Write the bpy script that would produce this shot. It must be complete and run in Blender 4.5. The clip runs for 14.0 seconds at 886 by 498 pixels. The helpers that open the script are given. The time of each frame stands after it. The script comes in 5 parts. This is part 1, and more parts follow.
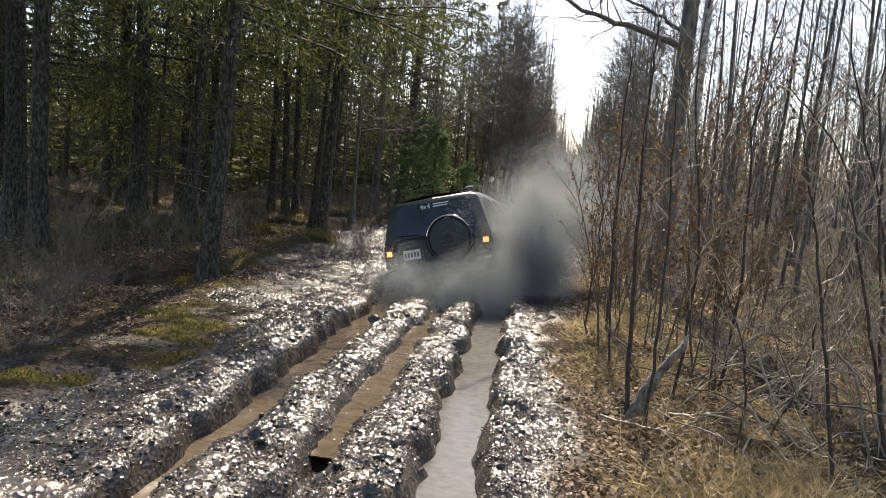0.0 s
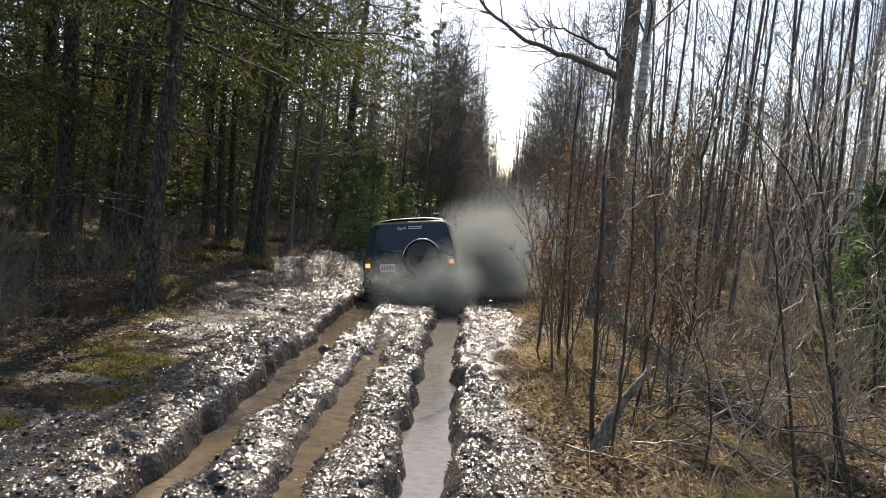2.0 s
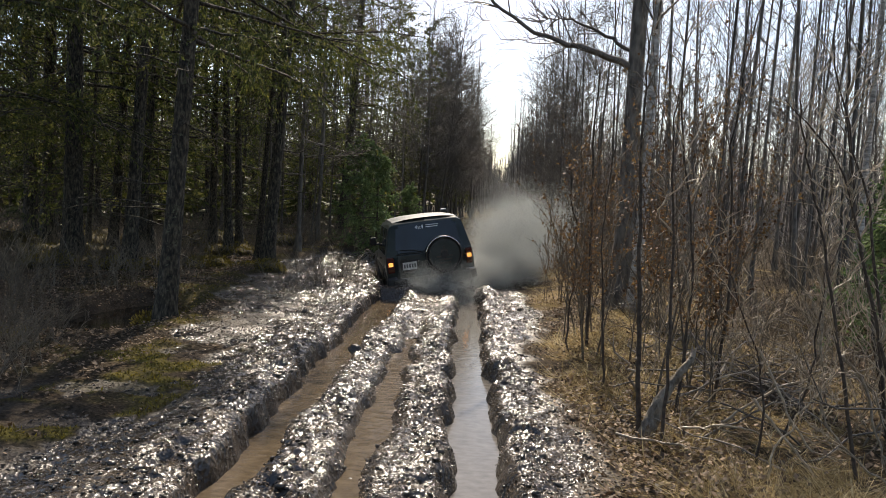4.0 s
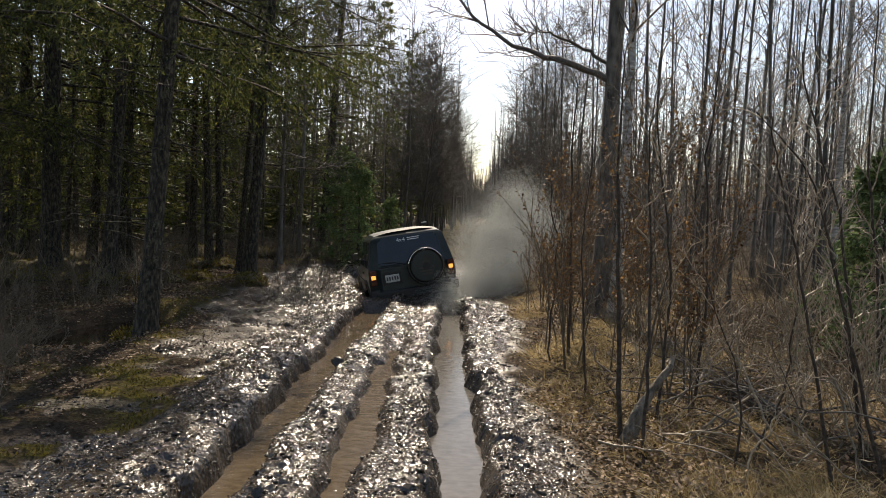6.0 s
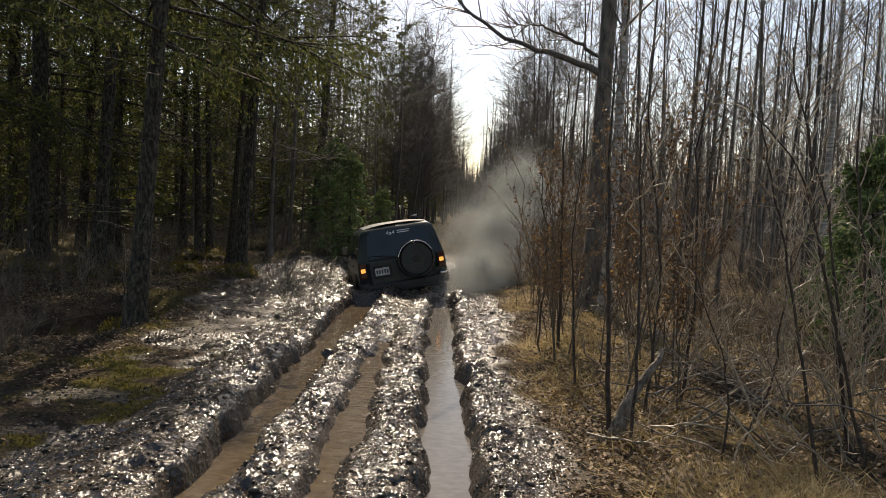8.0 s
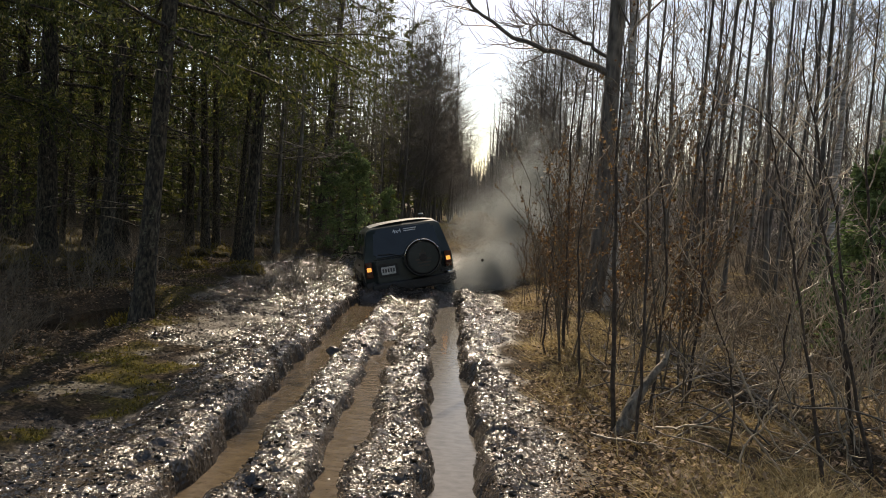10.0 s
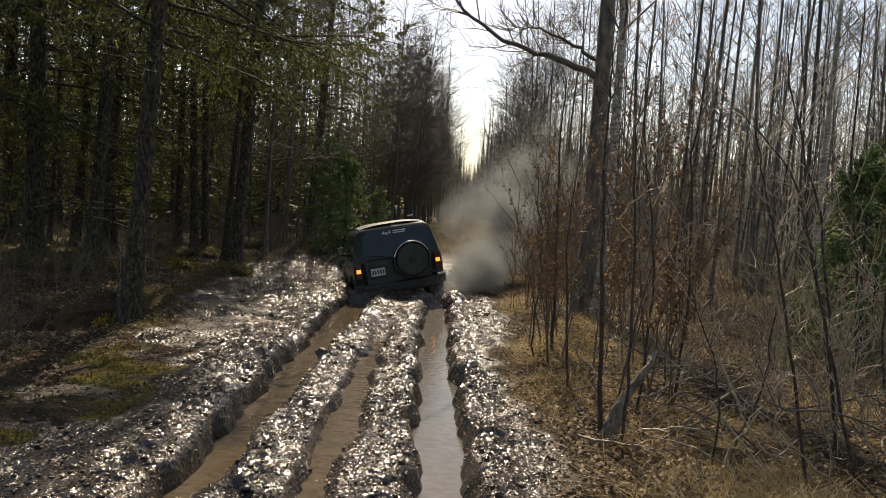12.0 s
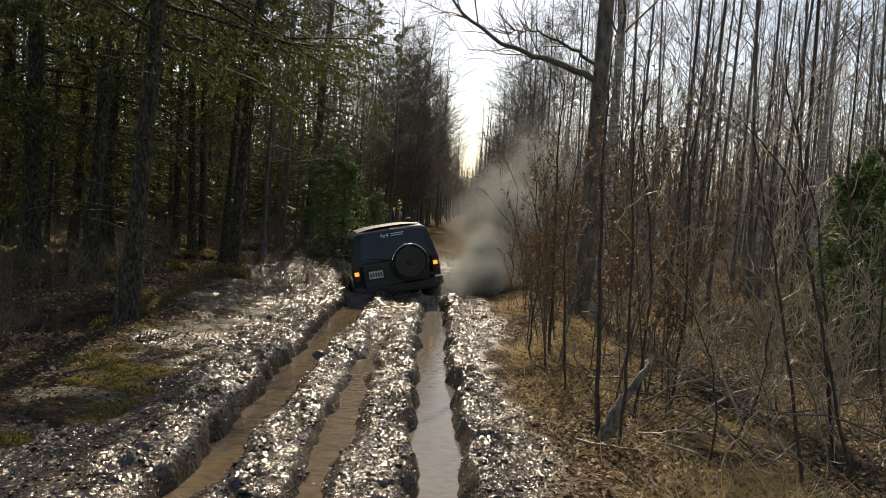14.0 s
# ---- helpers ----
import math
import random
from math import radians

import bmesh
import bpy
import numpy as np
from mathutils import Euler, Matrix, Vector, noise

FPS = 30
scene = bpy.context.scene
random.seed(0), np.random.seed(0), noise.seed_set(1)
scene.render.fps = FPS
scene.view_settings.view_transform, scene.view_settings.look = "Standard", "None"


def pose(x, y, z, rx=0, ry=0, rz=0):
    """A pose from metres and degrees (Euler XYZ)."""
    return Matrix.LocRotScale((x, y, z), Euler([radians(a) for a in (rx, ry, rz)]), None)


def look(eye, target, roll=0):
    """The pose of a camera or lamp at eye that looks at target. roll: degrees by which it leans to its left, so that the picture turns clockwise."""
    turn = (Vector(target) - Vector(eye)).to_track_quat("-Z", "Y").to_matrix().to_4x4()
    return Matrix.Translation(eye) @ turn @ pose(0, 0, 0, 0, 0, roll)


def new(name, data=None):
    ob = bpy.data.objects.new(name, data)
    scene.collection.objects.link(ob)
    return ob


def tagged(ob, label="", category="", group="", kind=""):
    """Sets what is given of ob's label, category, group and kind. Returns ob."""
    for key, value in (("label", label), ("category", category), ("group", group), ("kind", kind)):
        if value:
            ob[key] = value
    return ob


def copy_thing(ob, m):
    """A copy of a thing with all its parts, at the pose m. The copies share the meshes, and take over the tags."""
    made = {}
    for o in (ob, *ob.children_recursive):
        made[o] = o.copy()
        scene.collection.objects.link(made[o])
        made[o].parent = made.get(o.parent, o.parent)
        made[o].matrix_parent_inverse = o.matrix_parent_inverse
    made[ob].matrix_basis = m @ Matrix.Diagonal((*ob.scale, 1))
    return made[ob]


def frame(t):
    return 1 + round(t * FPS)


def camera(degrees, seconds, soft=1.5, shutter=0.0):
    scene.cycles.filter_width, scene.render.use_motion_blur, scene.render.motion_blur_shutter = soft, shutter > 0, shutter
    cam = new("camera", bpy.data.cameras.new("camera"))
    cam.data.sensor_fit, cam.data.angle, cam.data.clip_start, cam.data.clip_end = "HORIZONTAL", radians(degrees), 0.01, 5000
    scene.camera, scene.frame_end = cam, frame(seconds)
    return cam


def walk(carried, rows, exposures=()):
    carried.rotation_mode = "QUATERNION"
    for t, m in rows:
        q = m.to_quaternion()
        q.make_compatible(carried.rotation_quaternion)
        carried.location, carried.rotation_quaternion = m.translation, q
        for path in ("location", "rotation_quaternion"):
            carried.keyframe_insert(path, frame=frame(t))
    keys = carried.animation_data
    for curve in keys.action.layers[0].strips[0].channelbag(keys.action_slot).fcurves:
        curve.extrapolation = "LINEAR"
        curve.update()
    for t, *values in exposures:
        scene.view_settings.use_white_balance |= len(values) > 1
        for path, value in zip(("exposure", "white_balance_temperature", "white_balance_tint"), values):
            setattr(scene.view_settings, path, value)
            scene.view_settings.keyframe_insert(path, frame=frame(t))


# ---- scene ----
cam = camera(65, 14.0, soft=0.7)
PATH = [
    (0, (0.533, -0.031, 1.718), (0.177, 1.927, 1.499), 4.1),
    (0.5, (0.501, -0.03, 1.735), (0.2, 1.936, 1.525), 4.6),
    (1, (0.391, 0.05, 1.74), (0.136, 2.024, 1.546), 4.2),
    (1.5, (0.329, 0.032, 1.726), (0.141, 2.016, 1.568), 4.6),
    (2, (0.291, 0.037, 1.724), (0.123, 2.025, 1.59), 4.4),
    (2.2, (0.259, 0.073, 1.708), (0.023, 2.054, 1.567), 4.3),
    (4.3, (-0.021, 0.002, 1.677), (-0.163, 1.992, 1.538), 1.6),
    (4.5, (-0.016, -0.012, 1.68), (-0.14, 1.979, 1.543), 1.5),
    (5, (-0.01, -0.018, 1.692), (-0.125, 1.974, 1.56), 1.4),
    (5.5, (-0.011, -0.029, 1.688), (-0.121, 1.964, 1.575), 1.4),
    (6, (-0.009, -0.029, 1.687), (-0.119, 1.965, 1.58), 1.6),
    (6.5, (-0.008, -0.035, 1.685), (-0.114, 1.959, 1.574), 1.8),
    (7, (-0.01, -0.026, 1.681), (-0.105, 1.968, 1.567), 1.8),
    (7.5, (-0.006, -0.033, 1.679), (-0.109, 1.96, 1.558), 2.0),
    (8, (-0.005, -0.027, 1.679), (-0.089, 1.967, 1.553), 2.0),
    (10.5, (-0.009, -0.028, 1.68), (-0.112, 1.965, 1.55), 2.6),
    (11, (-0.008, -0.033, 1.684), (-0.112, 1.96, 1.554), 2.6),
    (11.5, (-0.002, -0.048, 1.687), (-0.083, 1.946, 1.558), 2.8),
    (12, (0.003, -0.043, 1.686), (-0.069, 1.952, 1.562), 2.8),
    (12.5, (-0.001, -0.045, 1.685), (-0.073, 1.95, 1.57), 2.9),
    (13, (0.004, -0.049, 1.689), (-0.063, 1.947, 1.575), 2.9),
    (13.5, (0.0, -0.053, 1.692), (-0.065, 1.942, 1.577), 2.8),
    (14, (0.001, -0.047, 1.691), (-0.065, 1.949, 1.574), 3.0),
]
walk(cam, [(t, look(e, g, r)) for t, e, g, r in PATH],
     exposures=[(0, 1.04, 7300, 12), (1.0, 0.96, 7300, 12), (2.2, 0.82, 7300, 12), (4.3, 0.5, 7400, 12), (5.5, 0.36, 7700, 12), (8.0, 0.23, 8050, 12), (14.0, 0.2, 8400, 12)])

# ---- light ----
SUN_AZ, SUN_EL = -5.0, 46.0
world = bpy.data.worlds.new("sky")
scene.world = world
world.use_nodes = True
sky = world.node_tree.nodes.new("ShaderNodeTexSky")
sky.sky_type, sky.sun_disc = "NISHITA", False
sky.sun_elevation, sky.sun_rotation = radians(SUN_EL), radians(SUN_AZ)
sky.air_density, sky.dust_density, sky.ozone_density = 1.0, 1.0, 1.5
back = world.node_tree.nodes["Background"]
back.inputs["Strength"].default_value = 0.14
world.node_tree.links.new(sky.outputs[0], back.inputs["Color"])
sun_data = bpy.data.lights.new("sun", "SUN")
sun_data.energy, sun_data.angle, sun_data.color = 4.7, radians(0.6), (1.0, 0.94, 0.85)
sun = new("sun", sun_data)
sun_dir = Vector((math.sin(radians(SUN_AZ)) * math.cos(radians(SUN_EL)), math.cos(radians(SUN_AZ)) * math.cos(radians(SUN_EL)), math.sin(radians(SUN_EL))))
sun.matrix_world = look(sun_dir * 60, (0, 0, 0))


# ---- materials ----
def nodes_of(name):
    m = bpy.data.materials.new(name)
    m.use_nodes = True
    nt = m.node_tree
    return m, nt, nt.nodes["Principled BSDF"]


def noise_node(nt, scale, detail=4.0, stretch=None):
    tc = nt.nodes.new("ShaderNodeTexCoord")
    n = nt.nodes.new("ShaderNodeTexNoise")
    n.inputs["Scale"].default_value, n.inputs["Detail"].default_value = scale, detail
    if stretch:
        mp = nt.nodes.new("ShaderNodeMapping")
        mp.inputs["Scale"].default_value = stretch
        nt.links.new(tc.outputs["Object"], mp.inputs[0])
        nt.links.new(mp.outputs[0], n.inputs["Vector"])
    else:
        nt.links.new(tc.outputs["Object"], n.inputs["Vector"])
    return n


def ramp(nt, src, stops):
    r = nt.nodes.new("ShaderNodeValToRGB")
    while len(r.color_ramp.elements) < len(stops):
        r.color_ramp.elements.new(0.5)
    for e, (p, c) in zip(r.color_ramp.elements, stops):
        e.position, e.color = p, (*c, 1) if len(c) == 3 else c
    nt.links.new(src, r.inputs[0])
    return r.outputs[0]


def mix(nt, fac, a, b):
    m = nt.nodes.new("ShaderNodeMix")
    m.data_type = "RGBA"
    nt.links.new(fac, m.inputs[0])
    for sock, v in ((m.inputs[6], a), (m.inputs[7], b)):
        if isinstance(v, tuple):
            sock.default_value = (*v, 1)
        else:
            nt.links.new(v, sock)
    return m.outputs[2]


def bump(nt, src, strength, dist):
    b = nt.nodes.new("ShaderNodeBump")
    b.inputs["Strength"].default_value, b.inputs["Distance"].default_value = strength, dist
    nt.links.new(src, b.inputs["Height"])
    return b


def surface(name, c1, c2, scale=20.0, rough=0.7, bumpy=0.3, dist=0.01, stretch=None, metal=0.0, per_object=0.0, detail=5.0):
    """Two-tone grained surface; per_object varies the brightness thing by thing."""
    m, nt, p = nodes_of(name)
    n = noise_node(nt, scale, detail, stretch)
    col = ramp(nt, n.outputs[0], [(0.3, c1), (0.7, c2)])
    if per_object:
        info = nt.nodes.new("ShaderNodeObjectInfo")
        mr = nt.nodes.new("ShaderNodeMapRange")
        mr.inputs[3].default_value, mr.inputs[4].default_value = 1 - per_object, 1 + per_object
        nt.links.new(info.outputs["Random"], mr.inputs[0])
        h = nt.nodes.new("ShaderNodeHueSaturation")
        nt.links.new(mr.outputs[0], h.inputs["Value"])
        nt.links.new(col, h.inputs["Color"])
        col = h.outputs[0]
    nt.links.new(col, p.inputs["Base Color"])
    p.inputs["Roughness"].default_value, p.inputs["Metallic"].default_value = rough, metal
    if bumpy:
        nt.links.new(bump(nt, n.outputs[0], bumpy, dist).outputs[0], p.inputs["Normal"])
    return m


def leafy(name, stops, rough=0.55, through_light=0.35):
    """Leaf or needle surface: colour by island, some light passing through."""
    m, nt, p = nodes_of(name)
    g = nt.nodes.new("ShaderNodeNewGeometry")
    col = ramp(nt, g.outputs["Random Per Island"], stops)
    nt.links.new(col, p.inputs["Base Color"])
    p.inputs["Roughness"].default_value = rough
    tr = nt.nodes.new("ShaderNodeBsdfTranslucent")
    nt.links.new(col, tr.inputs[0])
    mx = nt.nodes.new("ShaderNodeMixShader")
    mx.inputs[0].default_value = through_light
    nt.links.new(p.outputs[0], mx.inputs[1])
    nt.links.new(tr.outputs[0], mx.inputs[2])
    nt.links.new(mx.outputs[0], nt.nodes["Material Output"].inputs[0])
    return m


def ground_material():
    m, nt, p = nodes_of("forest_ground")
    at_mud = nt.nodes.new("ShaderNodeAttribute")
    at_mud.attribute_name = "mud"
    at_moss = nt.nodes.new("ShaderNodeAttribute")
    at_moss.attribute_name = "moss"
    at_straw = nt.nodes.new("ShaderNodeAttribute")
    at_straw.attribute_name = "straw"
    fine = noise_node(nt, 40, 8)
    mid = noise_node(nt, 5, 6)
    vor = nt.nodes.new("ShaderNodeTexVoronoi")
    vor.inputs["Scale"].default_value = 28
    tc = nt.nodes.new("ShaderNodeTexCoord")
    nt.links.new(tc.outputs["Object"], vor.inputs["Vector"])
    mud = ramp(nt, mid.outputs[0], [(0.3, (0.02, 0.017, 0.014)), (0.7, (0.08, 0.065, 0.052))])
    litter = ramp(nt, fine.outputs[0], [(0.3, (0.02, 0.016, 0.011)), (0.55, (0.055, 0.041, 0.027)), (0.75, (0.12, 0.09, 0.06))])
    straw = ramp(nt, fine.outputs[0], [(0.3, (0.075, 0.052, 0.026)), (0.7, (0.26, 0.19, 0.095))])
    moss = ramp(nt, fine.outputs[0], [(0.3, (0.04, 0.034, 0.014)), (0.7, (0.15, 0.125, 0.03))])
    c = mix(nt, at_straw.outputs["Fac"], litter, straw)
    c = mix(nt, at_moss.outputs["Fac"], c, moss)
    c = mix(nt, at_mud.outputs["Fac"], c, mud)
    nt.links.new(c, p.inputs["Base Color"])
    wet = ramp(nt, mid.outputs[0], [(0.38, (0.06,) * 3), (0.66, (0.3,) * 3)])
    dry = nt.nodes.new("ShaderNodeMix")
    dry.inputs[2].default_value = 0.92
    full = nt.nodes.new("ShaderNodeMapRange")
    full.inputs[1].default_value = 0.5
    nt.links.new(at_mud.outputs["Fac"], full.inputs[0])
    nt.links.new(full.outputs[0], dry.inputs[0])
    nt.links.new(wet, dry.inputs[3])
    nt.links.new(dry.outputs[0], p.inputs["Roughness"])
    spec = nt.nodes.new("ShaderNodeMapRange")
    spec.inputs[1].default_value = 0.55
    spec.inputs[3].default_value, spec.inputs[4].default_value = 0.05, 0.65
    nt.links.new(at_mud.outputs["Fac"], spec.inputs[0])
    nt.links.new(spec.outputs[0], p.inputs["Specular IOR Level"])
    b1 = bump(nt, fine.outputs[0], 0.55, 0.018)
    b2 = bump(nt, vor.outputs["Distance"], 0.6, 0.02)
    nt.links.new(b2.outputs[0], b1.inputs["Normal"])
    nt.links.new(b1.outputs[0], p.inputs["Normal"])
    return m


def bark_material():
    """Flaking dark spruce bark with grey-green lichen."""
    m, nt, p = nodes_of("spruce_bark")
    plates = noise_node(nt, 30, 6, (1, 1, 0.35))
    coarse = noise_node(nt, 7, 4, (1, 1, 0.6))
    spots = noise_node(nt, 22, 3)
    col = ramp(nt, plates.outputs[0], [(0.36, (0.011, 0.009, 0.007)), (0.52, (0.05, 0.041, 0.029)), (0.68, (0.13, 0.108, 0.078))])
    lichen = ramp(nt, spots.outputs[0], [(0.57, (0, 0, 0)), (0.66, (0.7, 0.7, 0.7))])
    where = ramp(nt, coarse.outputs[0], [(0.45, (0, 0, 0)), (0.6, (1, 1, 1))])
    both = nt.nodes.new("ShaderNodeMath")
    both.operation = "MULTIPLY"
    nt.links.new(lichen, both.inputs[0])
    nt.links.new(where, both.inputs[1])
    nt.links.new(mix(nt, both.outputs[0], col, (0.16, 0.17, 0.11)), p.inputs["Base Color"])
    p.inputs["Roughness"].default_value = 0.9
    nt.links.new(bump(nt, plates.outputs[0], 1.0, 0.03).outputs[0], p.inputs["Normal"])
    return m


def water_material(name, c1, c2, ripple):
    m, nt, p = nodes_of(name)
    n = noise_node(nt, 20, 6, (0.6, 1.0, 1.0))
    nt.links.new(ramp(nt, n.outputs[0], [(0.3, c1), (0.7, c2)]), p.inputs["Base Color"])
    p.inputs["Roughness"].default_value = 0.06
    p.inputs["IOR"].default_value = 1.33
    nt.links.new(bump(nt, n.outputs[0], ripple, 0.02).outputs[0], p.inputs["Normal"])
    return m


M_GROUND = ground_material()
M_WATER = water_material("muddy_water", (0.07, 0.052, 0.033), (0.12, 0.092, 0.061), 0.34)
M_DARK_WATER = water_material("peaty_water", (0.012, 0.01, 0.008), (0.026, 0.021, 0.016), 0.05)
# base colour lifted to grey to stand for the bright sky's reflection
M_SKY_GREY_WATER = water_material("sky_grey_water", (0.1, 0.092, 0.082), (0.16, 0.148, 0.132), 0.09)
M_SPRUCE_BARK = bark_material()
M_ALDER_BARK = surface("alder_bark", (0.045, 0.04, 0.035), (0.17, 0.153, 0.132), 16, 0.85, 0.6, 0.015, (1, 1, 0.3), per_object=0.35)
M_BIRCH_BARK = surface("birch_bark", (0.14, 0.125, 0.11), (0.6, 0.56, 0.5), 9, 0.7, 0.5, 0.01, (0.6, 0.6, 2.5))
M_TWIG = surface("twig_bark", (0.05, 0.042, 0.034), (0.14, 0.119, 0.098), 30, 0.45, 0.2, 0.004, per_object=0.3)
M_RED_TWIG = surface("red_brown_twig", (0.075, 0.06, 0.042), (0.2, 0.16, 0.112), 30, 0.7, 0.2, 0.004, per_object=0.3)
M_PALE_WOOD = surface("weathered_wood", (0.14, 0.115, 0.09), (0.38, 0.33, 0.27), 18, 0.8, 0.5, 0.008, (1, 1, 0.3))
M_NEEDLES = leafy("spruce_needles", [(0.0, (0.026, 0.04, 0.012)), (0.6, (0.085, 0.1, 0.02)), (1.0, (0.21, 0.2, 0.06))], 0.6, 0.46)
M_YOUNG_NEEDLES = leafy("young_spruce_needles", [(0.0, (0.06, 0.1, 0.035)), (1.0, (0.22, 0.3, 0.12))], 0.8, 0.35)
M_DRY_LEAF = leafy("dry_leaf", [(0.0, (0.06, 0.032, 0.016)), (0.6, (0.17, 0.092, 0.04)), (1.0, (0.36, 0.22, 0.085))], 0.6, 0.4)
M_LITTER = leafy("leaf_litter", [(0.0, (0.045, 0.03, 0.018)), (0.6, (0.15, 0.098, 0.058)), (1.0, (0.32, 0.22, 0.14))], 0.72, 0.15)
M_STRAW = leafy("dry_grass", [(0.0, (0.12, 0.088, 0.042)), (0.6, (0.42, 0.315, 0.15)), (1.0, (0.66, 0.56, 0.34))], 0.5, 0.54)
M_MOSS = leafy("moss", [(0.0, (0.05, 0.04, 0.01)), (0.5, (0.14, 0.11, 0.022)), (1.0, (0.3, 0.235, 0.04))], 0.9, 0.3)
M_WET_LEAF = leafy("wet_trodden_leaf", [(0.0, (0.03, 0.023, 0.017)), (0.6, (0.085, 0.06, 0.04)), (1.0, (0.28, 0.215, 0.16))], 0.2, 0.05)
# twigs of the far woods, lightened so the colour carries the distance haze
M_HAZE_GREY_TWIG = surface("haze_grey_twig", (0.11, 0.095, 0.08), (0.26, 0.23, 0.2), 30, 0.5, 0.2, 0.004, per_object=0.3)
M_DULL_TWIG = surface("dull_twig", (0.062, 0.054, 0.046), (0.18, 0.16, 0.138), 30, 0.9, 0.2, 0.004, per_object=0.3)
M_SMOKE = leafy("exhaust_smoke", [(0.0, (0.39, 0.415, 0.41)), (1.0, (0.46, 0.48, 0.465))], 1.0, 0.5)
M_CLOD = surface("mud_clod", (0.02, 0.016, 0.012), (0.055, 0.044, 0.034), 30, 0.34, 0.6, 0.01)

# ---- mesh helpers ----
rng = np.random.default_rng(7)


def mesh_of(name, verts, faces, material, smooth=True):
    """A mesh from an N x 3 array and a list of face arrays (each M x 3 or M x 4)."""
    verts = np.asarray(verts, dtype=np.float32)
    faces = [np.asarray(f, dtype=np.int32) for f in faces if len(f)]
    loops = np.concatenate([f.ravel() for f in faces])
    sizes = np.concatenate([np.full(len(f), f.shape[1], dtype=np.int32) for f in faces])
    me = bpy.data.meshes.new(name)
    me.vertices.add(len(verts))
    me.vertices.foreach_set("co", verts.ravel())
    me.loops.add(len(loops))
    me.loops.foreach_set("vertex_index", loops)
    me.polygons.add(len(sizes))
    me.polygons.foreach_set("loop_start", np.concatenate([[0], np.cumsum(sizes)[:-1]]).astype(np.int32))
    me.polygons.foreach_set("loop_total", sizes)
    if smooth:
        me.polygons.foreach_set("use_smooth", np.ones(len(sizes), dtype=bool))
    me.update(calc_edges=True)
    me.materials.append(material)
    return me


class Shape:
    """Gathers verts and faces for one mesh."""

    def __init__(self):
        self.v, self.f, self.n = [], [], 0

    def add(self, verts, *faces):
        verts = np.asarray(verts, dtype=float).reshape(-1, 3)
        for fc in faces:
            self.f.append(np.asarray(fc) + self.n)
        self.v.append(verts)
        self.n += len(verts)
        return self

    def tubes(self, pts, rad, k=4):
        """Tapered tubes along B polylines of n points."""
        pts, rad = np.asarray(pts, float), np.asarray(rad, float)
        b, n, _ = pts.shape
        tan = np.gradient(pts, axis=1)
        tan /= np.linalg.norm(tan, axis=2, keepdims=True) + 1e-9
        ref = np.where(np.abs(tan[:, :1, 2:3]) > 0.8, [[[1.0, 0, 0]]], [[[0, 0, 1.0]]])
        a = np.cross(tan, np.broadcast_to(ref, tan.shape))
        a /= np.linalg.norm(a, axis=2, keepdims=True) + 1e-9
        c = np.cross(tan, a)
        th = np.arange(k) * 2 * np.pi / k
        ring = (a[:, :, None] * np.cos(th)[None, None, :, None] + c[:, :, None] * np.sin(th)[None, None, :, None]) * rad[:, :, None, None]
        v = (pts[:, :, None] + ring).reshape(-1, 3)
        i = np.arange(b)[:, None, None] * n * k + np.arange(n - 1)[None, :, None] * k
        j = np.arange(k)[None, None, :]
        j2 = (j + 1) % k
        q = np.stack(np.broadcast_arrays(i + j, i + j2, i + k + j2, i + k + j), -1).reshape(-1, 4)
        return self.add(v, q)

    def blades(self, base, tip, width, side):
        """Kinked leaf blades: base, two shoulders, tip (two triangles each)."""
        mid = base * 0.55 + tip * 0.45
        v = np.stack([base, mid - side * width[:, None], mid + side * width[:, None], tip], 1).reshape(-1, 3)
        i = np.arange(len(base))[:, None] * 4
        return self.add(v, np.concatenate([i + [[0, 2, 1]], i + [[1, 2, 3]]]))

    def mesh(self, name, material, smooth=True):
        return mesh_of(name, np.concatenate(self.v), self.f, material, smooth)


def part(name, data, parent, label="", material=None):
    """Links mesh data, or a bmesh, as one part under a thing or a part."""
    if isinstance(data, bmesh.types.BMesh):
        me = bpy.data.meshes.new(name)
        data.to_mesh(me)
        data.free()
        me.materials.append(material)
        data = me
    ob = new(name, data)
    ob.parent = parent
    return tagged(ob, label)


def unit(v):
    return v / (np.linalg.norm(v, axis=-1, keepdims=True) + 1e-9)


def lattice(ix, iy, seed):
    h = np.sin(ix * 127.1 + iy * 311.7 + seed * 74.7) * 43758.5453
    return h - np.floor(h)


def vnoise(x, y, size, seed=0):
    """Smooth value noise, 0 to 1, in cells of that size."""
    x, y = np.asarray(x, float) / size, np.asarray(y, float) / size
    ix, iy = np.floor(x), np.floor(y)
    fx, fy = x - ix, y - iy
    fx, fy = fx * fx * (3 - 2 * fx), fy * fy * (3 - 2 * fy)
    a, b = lattice(ix, iy, seed), lattice(ix + 1, iy, seed)
    c, d = lattice(ix, iy + 1, seed), lattice(ix + 1, iy + 1, seed)
    return (a * (1 - fx) + b * fx) * (1 - fy) + (c * (1 - fx) + d * fx) * fy


def step(a, b, x):
    t = np.clip((x - a) / (b - a), 0, 1)
    return t * t * (3 - 2 * t)


# ---- ground ----
RUT_Y = [0, 4.1, 5.0, 6.4, 8.3, 10.9, 12.3, 14.0, 17.0, 21.0]
RUT_L = [-1.5, -1.6, -1.62, -1.69, -1.78, -1.87, -1.88, -1.92, -2.9, -4.4]
RUT_M = [-0.6, -0.87, -0.89, -0.98, -1.04, -1.2, -1.25, -1.3, -1.4, -1.4]
RUT_R = [0.2, -0.06, -0.135, -0.22, -0.34, -0.45, -0.5, -0.6, -0.6, -0.5]
WATER_Z = -0.14


